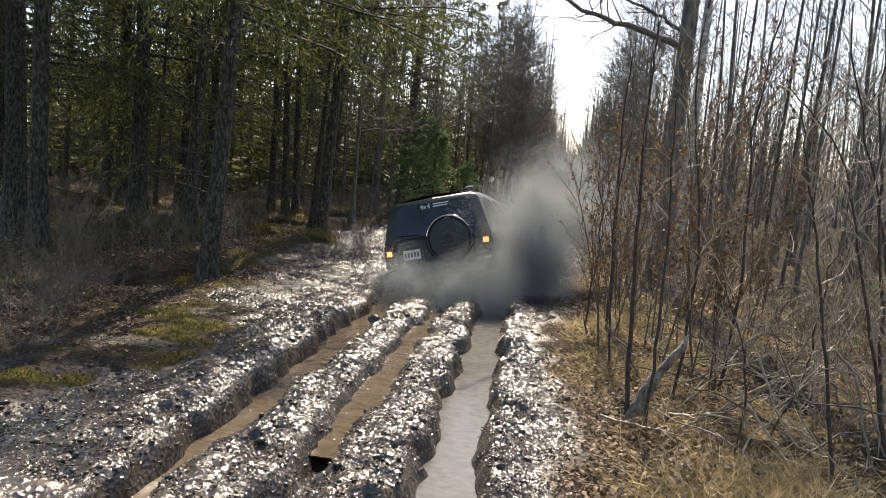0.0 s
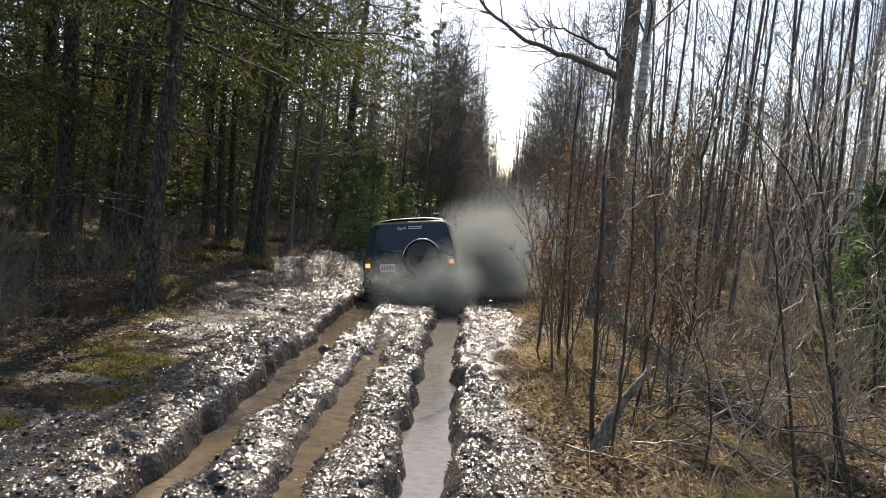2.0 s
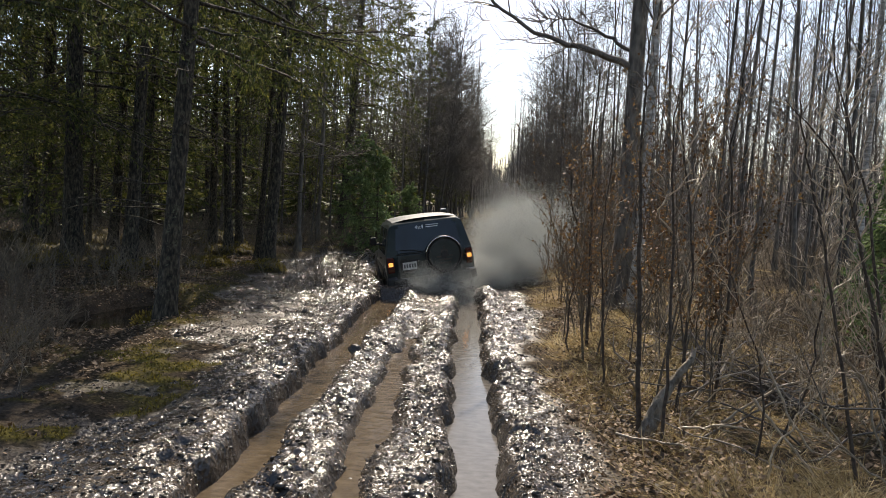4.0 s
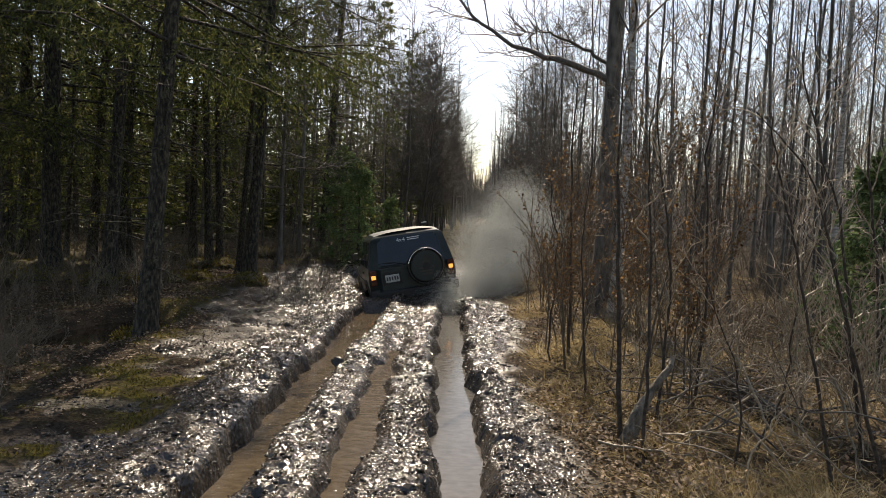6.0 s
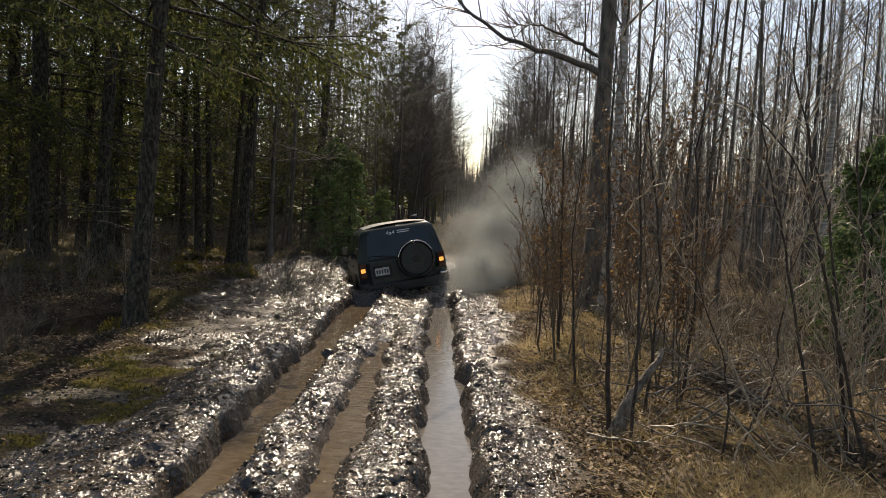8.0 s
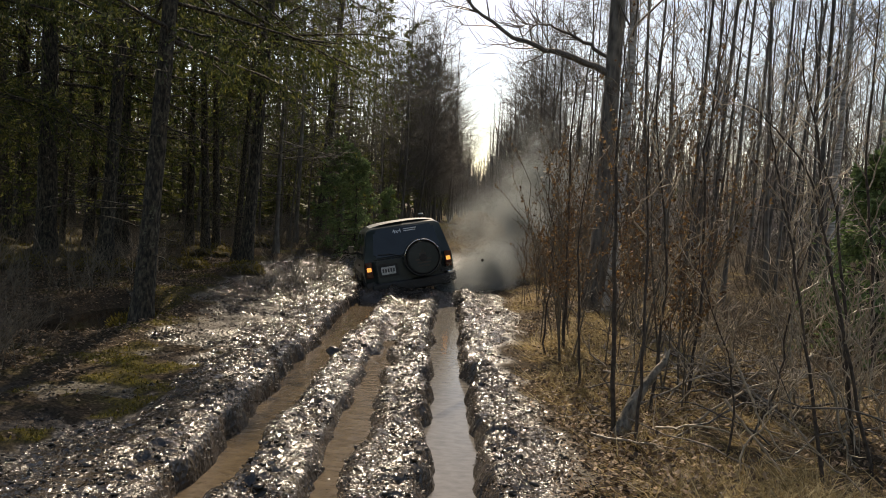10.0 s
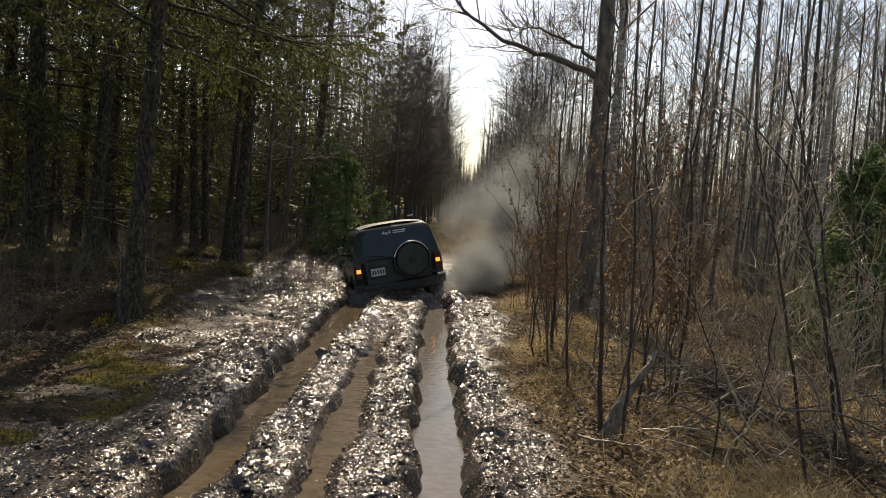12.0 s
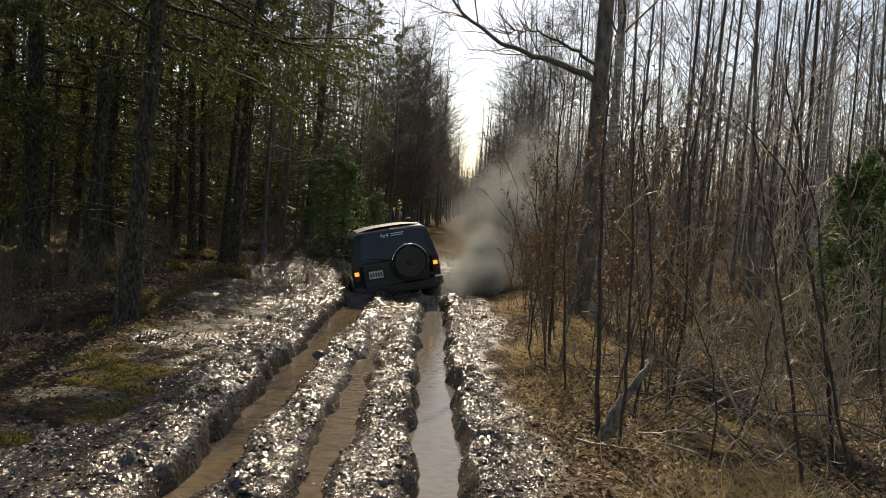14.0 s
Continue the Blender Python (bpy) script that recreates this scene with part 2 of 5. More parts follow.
def zones(x, y):
    """Mud, moss and straw cover, each 0 to 1."""
    wob = (vnoise(x, y, 0.9, 3) - 0.5) * 0.7 + (vnoise(x, y, 0.3, 4) - 0.5) * 0.35
    left = np.interp(y, [0, 4, 7, 9, 12, 17, 21, 24, 40, 300], [-3.6, -3.8, -3.7, -3.7, -4.9, -5.6, -4.8, -3.0, -1.6, -1.4])
    right = np.interp(y, [0, 4, 10, 16, 30, 300], [0.62, 0.6, 0.64, 0.7, 1.3, 1.4])
    mud = step(-0.25, 0.25, x + wob - left) * step(-0.15, 0.25, right - x + wob * 0.7)
    far = step(17, 30, y) * step(0.42, 0.62, vnoise(x, y * 0.35, 1.1, 9)) * step(-4.5, -3, x)
    mud = mud * (1 - far) * (1 - 0.75 * step(20, 27, y) * step(-4.2, -3, x))
    pud = np.exp(-(((x + 5.0) / 1.3) ** 2 + ((y - 9.0) / 2.6) ** 2) * 1.5)
    mud = np.maximum(mud, 0.45 * step(0.3, 0.6, pud))
    moss = step(0.45, 0.62, vnoise(x, y, 0.8, 5)) * step(0.5, -0.5, x + 2.2) * step(-9, -3.5, x) * 0.9
    patch = 1.25 * np.exp(-(((x + 3.1) / 0.62) ** 2 + ((y - 5.7) / 1.9) ** 2)) * step(0.34, 0.7, vnoise(x, y, 0.42, 25) * 0.7 + vnoise(x, y, 0.11, 26) * 0.4)
    moss = np.maximum(moss, step(0.25, 0.6, patch)) * step(0.3, 0.5, vnoise(x, y, 0.22, 37) * 0.55 + vnoise(x, y, 0.5, 38) * 0.45)
    bank = np.exp(-(((x + 3.2) / 0.5) ** 2 + ((y - 5.5) / 2.4) ** 2))
    mud = mud * (1 - 0.85 * step(0.25, 0.6, patch)) * (1 - 0.3 * step(0.3, 0.7, bank))
    mud = mud * (1 - 0.3 * step(-2.65, -3.1, x) * step(12, 9, y) * step(0.38, 0.6, vnoise(x, y, 0.6, 35) * 0.7 + vnoise(x, y, 0.2, 36) * 0.3))
    tuft = step(0.4, 0.62, vnoise(x, y, 0.9, 41) * 0.65 + vnoise(x, y, 0.28, 42) * 0.35)
    straw = step(0.2, 0.7, x + wob) * tuft * (1 - 0.9 * step(2.4, 4.0, x)) * step(24, 16, y) * (1 - 0.85 * step(1.45, 1.1, x) * step(5.9, 5.2, y)) + 0.55 * step(20, 28, y) * step(-6, -3, x) * step(3.4, 2.0, x) * (0.3 + 0.7 * tuft)
    return mud, np.clip(moss, 0, 1), np.clip(straw, 0, 1)


def ground_z(x, y, lumps=True):
    x, y = np.asarray(x, float), np.asarray(y, float)
    mud, moss, straw = zones(x, y)
    near = step(34, 20, y)
    z = (vnoise(x, y, 7, 11) - 0.5) * 0.22 * step(1.0, 5.0, np.abs(x + 0.8)) + (vnoise(x, y, 1.6, 12) - 0.5) * 0.1 * (1 - mud)
    z = z + 0.08 * step(-2.4, -3.2, x) * (1 - mud) + 0.08 * step(0.6, 1.3, x)
    edge = (vnoise(x, y, 0.45, 13) - 0.5) * 0.14 + (vnoise(x, y, 0.16, 18) - 0.5) * 0.07
    cut = np.zeros_like(z)
    z = z + 0.07 * np.exp(-((x - np.interp(y, RUT_Y, RUT_L) + 0.55) / 0.33) ** 2) * step(9, 6.5, y)
    for line, half, depth in ((RUT_L, np.interp(y, [4, 5.5, 7, 9.6, 11], [0.05, 0.085, 0.1, 0.16, 0.2]), np.interp(y, [6, 11, 17, 22], [0.36, 0.42, 0.35, 0.0])),
                              (RUT_R, 0.13, np.interp(y, [6, 10, 12.6, 13.4, 20], [0.34, 0.3, 0.24, 0.12, 0.0])),
                              (RUT_M, 0.055, np.interp(y, [4.6, 8.2, 10.5], [0.16, 0.13, 0.0]))):
        d = np.abs(x - np.interp(y, RUT_Y, line)) + edge
        cut = np.maximum(cut, depth * step(half + 0.13, half * 0.7, d))
        z = z + 0.025 * np.exp(-((d - half - 0.2) / 0.11) ** 2) * near * step(0.1, 0.2, depth)
    pit = 0.34 * step(1.0, 0.6, np.hypot((x + 1.6 + 0.35 * (y - 14.6)) / 1.15, (y - 15.0) / 2.6)) * step(12.6, 13.2, y)
    cut = np.maximum(cut, pit)
    pud = np.exp(-(((x + 5.0) / 1.3) ** 2 + ((y - 9.0) / 2.6) ** 2) * 1.5)
    z = z - 0.22 * step(0.45, 0.8, pud)
    z = z - 0.07 * step(-3.2, -4.0, x) * step(11, 13, y) * step(22, 19, y) * mud
    if lumps:
        r1 = 1 - np.abs(2 * vnoise(x, y, 0.105, 14) - 1)
        r2 = 1 - np.abs(2 * vnoise(x + 3, y, 0.055, 15) - 1)
        amp = 0.35 + 1.1 * vnoise(x, y, 0.8, 16)
        wet = mud * step(0.3, 0.08, cut) * near
        lip = np.minimum(np.abs(np.abs(x - np.interp(y, RUT_Y, RUT_L)) - 0.36), np.abs(np.abs(x - np.interp(y, RUT_Y, RUT_R)) - 0.34))
        amp = amp * (0.5 + 0.75 * np.exp(-(lip / 0.13) ** 2) + 0.35 * step(-2.2, -2.5, x))
        z = z + wet * amp * (0.05 * (r1 - 0.5) + 0.036 * (r2 - 0.5) + 0.055 * (vnoise(x, y, 0.3, 17) - 0.5))
        z = z + (1 - mud) * near * 0.035 * (vnoise(x, y, 0.14, 19) - 0.5)
    mound = np.exp(-(((y - 12.75) / 0.36) ** 2)) * step(-2.7, -2.3, x) * step(0.1, -0.2, x)
    return z - cut * (1 - 0.95 * mound) + 0.07 * mound


def build_ground():
    def spread(parts):
        return np.concatenate([np.arange(a, b, s) for a, b, s in parts])
    xs = spread([(-400, -60, 40), (-60, -20, 5), (-20, -7, 0.7), (-7, -3, 0.09), (-3, 1.0, 0.021), (1.0, 4, 0.09), (4, 20, 0.8), (20, 60, 5), (60, 401, 40)])
    ys = spread([(-60, -4, 8), (-4, 2.5, 0.5), (2.5, 8, 0.022), (8, 13, 0.04), (13, 22, 0.085), (22, 40, 0.5), (40, 100, 4), (100, 601, 50)])
    gx, gy = np.meshgrid(xs, ys)
    gz = ground_z(gx, gy)
    nx, ny = len(xs), len(ys)
    i = np.arange(ny - 1)[:, None] * nx + np.arange(nx - 1)[None, :]
    q = np.stack([i, i + 1, i + nx + 1, i + nx], -1).reshape(-1, 4)
    me = mesh_of("ground", np.stack([gx, gy, gz], -1).reshape(-1, 3), [q], M_GROUND)
    for name, val in zip(("mud", "moss", "straw"), zones(gx, gy)):
        a = me.attributes.new(name, "FLOAT", "POINT")
        a.data.foreach_set("value", val.ravel().astype(np.float32))
    tagged(new("ground", me), "rutted black mud track through leaf-strewn forest floor", "ground", kind="structure")


def water_sheet(label, x_of, half, y0, y1, z, n=160, material=None):
    ys = np.linspace(y0, y1, n)
    c = np.array([x_of(v) for v in ys])
    v = np.stack([np.stack([c - half, ys, np.full(n, z)], -1), np.stack([c + half, ys, np.full(n, z)], -1)], 1).reshape(-1, 3)
    i = np.arange(n - 1)[:, None] * 2
    tagged(new("water", mesh_of("water", v, [i + [[0, 1, 3, 2]]], material or M_WATER)), label, "water", kind="structure")


build_ground()
water_sheet("brown muddy water standing in the deep wheel rut", lambda y: np.interp(y, RUT_Y, RUT_L), 0.36, -40, 12.2, WATER_Z)
water_sheet("water in a straight rut, sky reflection put into its grey colour", lambda y: np.interp(y, RUT_Y, RUT_R), 0.34, -40, 12.2, WATER_Z, material=M_SKY_GREY_WATER)
water_sheet("shallow brown water in the middle rut", lambda y: np.interp(y, RUT_Y, RUT_M), 0.2, 3.9, 8.6, -0.075)
water_sheet("muddy water in the pit under the car", lambda y: -1.6 - 0.35 * (y - 14.6), 1.2, 12.2, 17.6, -0.2)
water_sheet("dark puddle at the foot of the trees", lambda y: -5.0, 1.3, 6.6, 11.6, -0.1, material=M_DARK_WATER)


# ---- trees ----
def trunk_line(r, h, lean, bend, n=14):
    s = np.linspace(0, 1, n)
    ph = r.uniform(0, 6.28, 2)
    x = lean[0] * s * h + bend * np.sin(s * 5 + ph[0]) * s
    y = lean[1] * s * h + bend * np.sin(s * 4 + ph[1]) * s
    return np.stack([x, y, s * h - 0.25], -1), s


def along(line, s):
    k = np.linspace(0, 1, len(line))
    return np.stack([np.interp(s, k, line[:, i]) for i in range(3)], -1)


def trunk_mesh(r, line, s, r0, k=10, taper=0.88, material=None, rough=0.06, ridges=0.0):
    rad = r0 * (1 - taper * s) * (1 + 0.9 * np.exp(-s * 38) + rough * r.standard_normal(len(s)))
    sh = Shape().tubes(line[None], rad[None], k)
    if ridges:
        # plates of bark standing proud of the stem, and flared root buttresses at its foot
        v = sh.v[0].reshape(len(line), k, 3)
        out = v - line[:, None]
        lump = 1 + ridges * r.standard_normal((len(line), k, 1)) + 0.12 * np.exp(-s * 55)[:, None, None] * np.sin(np.arange(k) * 2 * np.pi / k * 5)[None, :, None]
        sh.v[0] = (line[:, None] + out * lump).reshape(-1, 3)
    return sh.mesh("trunk", material or M_ALDER_BARK)


def branch_set(r, base, direction, length, curve_up, n=5, wiggle=0.06):
    """B curved branch lines from base points."""
    b = len(base)
    s = np.linspace(0, 1, n)[None, :, None]
    d = unit(direction)[:, None]
    L = length[:, None, None]
    pts = base[:, None] + d * s * L + np.array([0, 0, 1.0]) * (curve_up[:, None, None] * L * s * s)
    jit = r.standard_normal((b, n, 3)) * wiggle * L
    jit[:, 0] = 0
    return pts + jit * s


def children(r, lines, per, frac, ang, up):
    """Start points, directions and lengths of side twigs along lines."""
    b, n, _ = lines.shape
    idx = np.repeat(np.arange(b), per)
    s = r.uniform(0.2, 1.0, b * per) * (n - 1)
    i = np.minimum(s.astype(int), n - 2)
    f = (s - i)[:, None]
    p = lines[idx, i] * (1 - f) + lines[idx, i + 1] * f
    d = unit(lines[idx, i + 1] - lines[idx, i])
    side = unit(np.cross(d, r.standard_normal(d.shape)))
    L = np.linalg.norm(lines[idx, -1] - lines[idx, 0], axis=1) * frac * r.uniform(0.5, 1.1, b * per)
    return p, d * math.cos(ang) + side * math.sin(ang) + [0, 0, up], L


def bare_tree(name, label, seed, h, r0, start, nb, blen, per1, per2, lean=(0, 0), bend=0.15, bark=None, elev=0.7, thin=1.0, twig=None):
    """Leafless tree: trunk, and a crown of limbs and fine twigs."""
    r = np.random.default_rng(seed)
    tree = new(name)
    tagged(tree, label, "tree")
    line, s = trunk_line(r, h, lean, bend)
    part("trunk", trunk_mesh(r, line, s, r0, 9, material=bark), tree)
    t = r.uniform(start, 0.98, nb)
    az = r.uniform(0, 6.28, nb)
    el = r.normal(elev, 0.2, nb)
    d = np.stack([np.cos(az) * np.cos(el), np.sin(az) * np.cos(el), np.sin(el)], -1)
    L = blen * (1.15 - 0.8 * (t - start) / (1 - start)) * r.uniform(0.5, 1.2, nb)
    sh = Shape()
    b1 = branch_set(r, along(line, t), d, L, r.uniform(0.0, 0.25, nb))
    rad = (r0 * 0.24 * (1.1 - t))[:, None] * np.linspace(1, 0.25, 5)[None] + 0.003 * thin
    sh.tubes(b1, rad, 4)
    p, d2, L2 = children(r, b1, per1, 0.45, 0.75, 0.15)
    b2 = branch_set(r, p, d2, L2, r.uniform(-0.05, 0.2, len(p)), 4)
    sh.tubes(b2, np.linspace(0.006, 0.003, 4)[None] * np.ones((len(p), 1)) * thin, 3)
    if per2:
        p, d3, L3 = children(r, b2, per2, 0.5, 0.7, 0.1)
        b3 = branch_set(r, p, d3, L3, r.uniform(-0.1, 0.2, len(p)), 3)
        sh.tubes(b3, np.linspace(0.0035, 0.002, 3)[None] * np.ones((len(p), 1)) * thin, 3)
    tagged(part("crown", sh.mesh("crown", twig or M_TWIG), tree), kind="stuff")
    return tree


def needle_boughs(r, sh, wood, base, d, L, droop, twigs, clumps, size):
    """Boughs with hanging side twigs clad in needle clumps."""
    b1 = branch_set(r, base, d, L, droop, 5, 0.02)
    wood.tubes(b1, np.linspace(0.022, 0.005, 5)[None] * (0.4 + 0.35 * L[:, None]), 4)
    p, d2, L2 = children(r, b1, twigs, 0.32, 0.9, -0.5)
    s = r.uniform(0.0, 1.0, (len(p), clumps))
    base2 = (p[:, None] + unit(d2)[:, None] * (s * L2[:, None])[..., None]).reshape(-1, 3)
    dd = np.repeat(unit(d2), clumps, 0) + r.standard_normal((len(base2), 3)) * 0.45 + [0, 0, -0.25]
    ln = size * r.uniform(0.6, 1.3, len(base2))
    tip = base2 + unit(dd) * ln[:, None]
    side = unit(np.cross(dd, r.standard_normal(dd.shape)))
    sh.blades(base2, tip, ln * r.uniform(0.11, 0.22, len(base2)), side)


def spruce(label, seed, h, r0, first, nb, blen, twigs, clumps, size, dead=30, lean=(0, 0), needles=None, name="spruce_tree", bark_rings=14):
    """Spruce: bark trunk, dead lower branches and needle-clad boughs."""
    r = np.random.default_rng(seed)
    tree = new(name)
    tagged(tree, label, "tree")
    line, s = trunk_line(r, h, lean, 0.06, bark_rings)
    part("trunk", trunk_mesh(r, line, s, r0, 20 if bark_rings > 20 else 12, 0.93, M_SPRUCE_BARK, 0.02 if bark_rings > 20 else 0.06, 0.05 if bark_rings > 20 else 0.0), tree)
    t = first + (1 - first) * r.uniform(0, 1, nb) ** 1.15 * 0.97
    az = r.uniform(0, 6.28, nb)
    el = r.normal(-0.05, 0.15, nb) + 0.5 * (t - first)
    d = np.stack([np.cos(az) * np.cos(el), np.sin(az) * np.cos(el), np.sin(el)], -1)
    L = blen * (1.05 - 0.95 * (t - first) / (1 - first)) * r.uniform(0.7, 1.15, nb) + 0.15
    leaves, wood = Shape(), Shape()
    needle_boughs(r, leaves, wood, along(line, t), d, L, r.uniform(-0.25, -0.02, nb), twigs, clumps, size)
    tagged(part("crown", leaves.mesh("crown", needles or M_NEEDLES, False), tree, "drooping dark green needle boughs"), kind="stuff")
    if dead:
        t = r.uniform(0.06, first + 0.15, dead)
        az = r.uniform(0, 6.28, dead)
        el = r.normal(0.0, 0.2, dead)
        d = np.stack([np.cos(az) * np.cos(el), np.sin(az) * np.cos(el), np.sin(el)], -1)
        b1 = branch_set(r, along(line, t), d, r.uniform(0.5, 2.2, dead) * min(1, r0 / 0.16), r.uniform(-0.2, 0.15, dead))
        wood.tubes(b1, np.linspace(0.014, 0.004, 5)[None] * np.ones((dead, 1)), 4)
        p, d2, L2 = children(r, b1, 5, 0.35, 0.8, 0.0)
        b2 = branch_set(r, p, d2, L2, r.uniform(-0.1, 0.1, len(p)), 3)
        wood.tubes(b2, np.linspace(0.005, 0.0025, 3)[None] * np.ones((len(p), 1)), 3)
    tagged(part("deadwood", wood.mesh("deadwood", M_SPRUCE_BARK), tree, "dead grey lower branches"), kind="stuff")
    return tree


def place(ob, x, y, turn, scale=1.0, tilt=(0, 0), dz=0.0):
    ob.matrix_basis = pose(x, y, float(ground_z(x, y, False)) + dz, tilt[0], tilt[1], 0) @ pose(0, 0, 0, 0, 0, turn) @ Matrix.Scale(scale, 4)
    return ob


def repeat(ob, x, y, turn, scale=1.0, tilt=(0, 0)):
    c = copy_thing(ob, Matrix())
    return place(c, x, y, turn, scale, tilt)


SPRUCE_LABEL = "tall spruce with dead lower twigs and drooping needle boughs"
ALDER_LABEL = "slender leafless alder with straight grey-brown trunk"

# big spruces at the edge of the track, each with its own lean
near_spruces = [
    spruce("tall spruce with dead lower twigs by the puddle", 11, 17, 0.125, 0.24, 66, 2.8, 24, 31, 0.062, 36, bark_rings=90),
    spruce(SPRUCE_LABEL, 12, 19, 0.19, 0.16, 96, 3.0, 24, 28, 0.068, 38, bark_rings=90),
    spruce(SPRUCE_LABEL, 13, 18, 0.13, 0.3, 66, 2.6, 24, 30, 0.062, 44, bark_rings=90),
]
place(near_spruces[0], -4.33, 8.71, 40, 0.95, (0, 4.1))
place(near_spruces[1], -8.79, 13.65, 10, 1.0, (0, 0.8))
place(near_spruces[2], -7.38, 13.3, 200, 1.0, (0, 4.0))
for i, x, y, turn, sc, tilt in [(2, -9.73, 16.78, 90, 0.95, (0, 4)), (2, -8.67, 16.13, 30, 0.8, (0, 4.2)), (2, -6.89, 17.23, 150, 0.8, (0, -1.7)), (2, -6.76, 17.61, 20, 0.75, (0, -1.5)),
                                (0, -5.4, 15.84, 250, 1.12, (0, 4.4)), (2, -5.83, 16.4, 300, 0.6, (0, 3.8)), (1, -6.3, 27.2, 120, 1.0, (0, 4)), (1, -12.0, 17.6, 75, 1.0, (0, 1)), (1, -14.2, 20.0, 15, 1.05, (0, 0)),
                                (1, -11.3, 12.6, 220, 1.0, (0, 1)), (1, -8.9, 10.4, 100, 0.95, (0, 0)), (0, -7.6, 9.4, 310, 1.05, (0, 1))]:
    repeat(near_spruces[i], x, y, turn, sc, tilt)

mid_spruces = [spruce("dark forest spruce in the dense stand", 20 + i, 17, 0.1, 0.13 + 0.07 * i, 62, 2.4, 13, 11, 0.15, 15) for i in range(3)]
spots = [(-3.95, 22.0), (-4.0, 20.8), (-4.46, 24.8), (-4.2, 23.6), (-4.2, 22.4), (-4.7, 26)]


def scatter(r, n, xr, yr, gap, keep=None):
    got = []
    tries = 0
    while len(got) < n and tries < n * 60:
        tries += 1
        x, y = r.uniform(*xr), r.uniform(*yr)
        if keep and not keep(x, y):
            continue
        if all((x - a) ** 2 + (y - b) ** 2 > gap * gap for a, b in spots):
            got.append((x, y))
            spots.append((x, y))
    return got


r_left = np.random.default_rng(31)
for k, (x, y) in enumerate(scatter(r_left, 60, (-36, -6.2), (15, 50), 1.4, lambda x, y: x < (-7.0 if y < 22 else -8.2) and x > -0.75 * y - 4)):
    o = mid_spruces[k] if k < 3 else None
    turn, sc = r_left.uniform(0, 360), r_left.uniform(0.6, 1.1)
    tilt = (r_left.normal(0, 1), r_left.normal(1, 1.5))
    (place(o, x, y, turn, sc, tilt) if o else repeat(mid_spruces[k % 3], x, y, turn, sc, tilt))

for k, (x, y, sc) in enumerate([(-5.6, 39, 0.8), (-4.8, 43, 0.7), (-5.4, 48, 0.85), (-4.6, 54, 0.8), (-5.2, 60, 0.9), (-6.6, 41, 0.95), (-4.5, 68, 0.85)]):
    repeat(mid_spruces[k % 3], x, y, 47 * k, sc, (0, 1))

# young spruces
young = spruce("young green spruce growing beside the track", 41, 4.2, 0.05, 0.05, 80, 1.35, 16, 9, 0.12, 0, needles=M_YOUNG_NEEDLES, name="young_spruce")
place(young, -3.95, 22.0, 0, 0.85)
repeat(young, -4.9, 24.2, 130, 0.95)
repeat(young, -3.3, 24.5, 210, 0.55)
repeat(young, 4.95, 8.8, 80, 0.66)
repeat(young, 5.75, 9.9, 200, 0.75)

# leafless trees
alders = [bare_tree("alder_tree", ALDER_LABEL, 50 + i, 15 + i, 0.036 + 0.005 * i, 0.13, 36, 1.9, 6, 1, (0.015 * (i - 1), 0.01), 0.16, elev=0.75) for i in range(4)]
far_alders = [bare_tree("alder_tree", ALDER_LABEL, 60 + i, 15 + i, 0.05, 0.3, 24, 2.8, 5, 0, (0.01 * i, 0), 0.2, elev=0.75, thin=1.9) for i in range(3)]
r_right = np.random.default_rng(32)
first_use = set()


def plant(pool, k, x, y, r, lo=0.8, hi=1.15, lean=1.5):
    i = k % len(pool)
    args = (x, y, r.uniform(0, 360), r.uniform(lo, hi), (r.normal(0, lean), r.normal(0.5, lean)))
    key = (pool[0].name, i)
    if key in first_use:
        return repeat(pool[i], *args)
    first_use.add(key)
    return place(pool[i], *args)


for k, (x, y) in enumerate(scatter(r_right, 56, (2.9, 21), (11, 30), 0.7, lambda x, y: x < 0.85 * y and x > 2.6)):
    plant(alders, k, x, y, r_right, 0.65, 1.1)
for k, (x, y) in enumerate(scatter(r_right, 115, (3.0, 42), (28, 75), 0.9, lambda x, y: x < 0.9 * y)):
    plant(far_alders, k, x, y, r_right)
for k, (x, y) in enumerate(scatter(r_right, 42, (2.6, 5.5), (26, 170), 1.0)):
    plant(far_alders, k + 1, x, y, r_right, 0.7, 1.0)
for k, (x, y) in enumerate(scatter(r_right, 26, (-8.5, -4.4), (30, 120), 1.2)):
    plant(far_alders, k + 2, x, y, r_right, 0.7, 1.05)
edge_trees = [bare_tree("hornbeam_tree", "spreading leafless edge tree with dense fine grey twigs", 66 + i, 12 + i, 0.06, 0.14, 58, 3.0, 11, 0, (0.015 * i, 0), 0.25, elev=0.6, thin=1.7, twig=M_DULL_TWIG) for i in range(2)]
level_tree = bare_tree("hornbeam_tree", "leafless tree with long level boughs of fine twigs", 69, 11, 0.07, 0.2, 54, 3.4, 16, 1, (0.01, 0), 0.2, elev=0.12, thin=1.0, twig=M_DULL_TWIG)
place(level_tree, -5.5, 18.6, 0, 1.0, (0, 2))
for x, y, turn, sc in [(-6.3, 23.6, 215, 1.1), (-6.0, 30.0, 60, 1.0), (-4.2, 37.0, 150, 1.1), (-3.9, 45.0, 20, 1.15), (3.6, 27.0, 280, 1.0), (3.3, 35.0, 190, 1.1), (-3.8, 56.0, 100, 1.2), (3.4, 48.0, 330, 1.2)]:
    repeat(level_tree, x, y, turn, sc, (0, 2))
for k, (x, y) in enumerate(scatter(r_right, 22, (-5.2, -2.9), (36, 80), 1.3)):
    plant(edge_trees, k, x, y, r_right, 0.8, 1.15, 3)
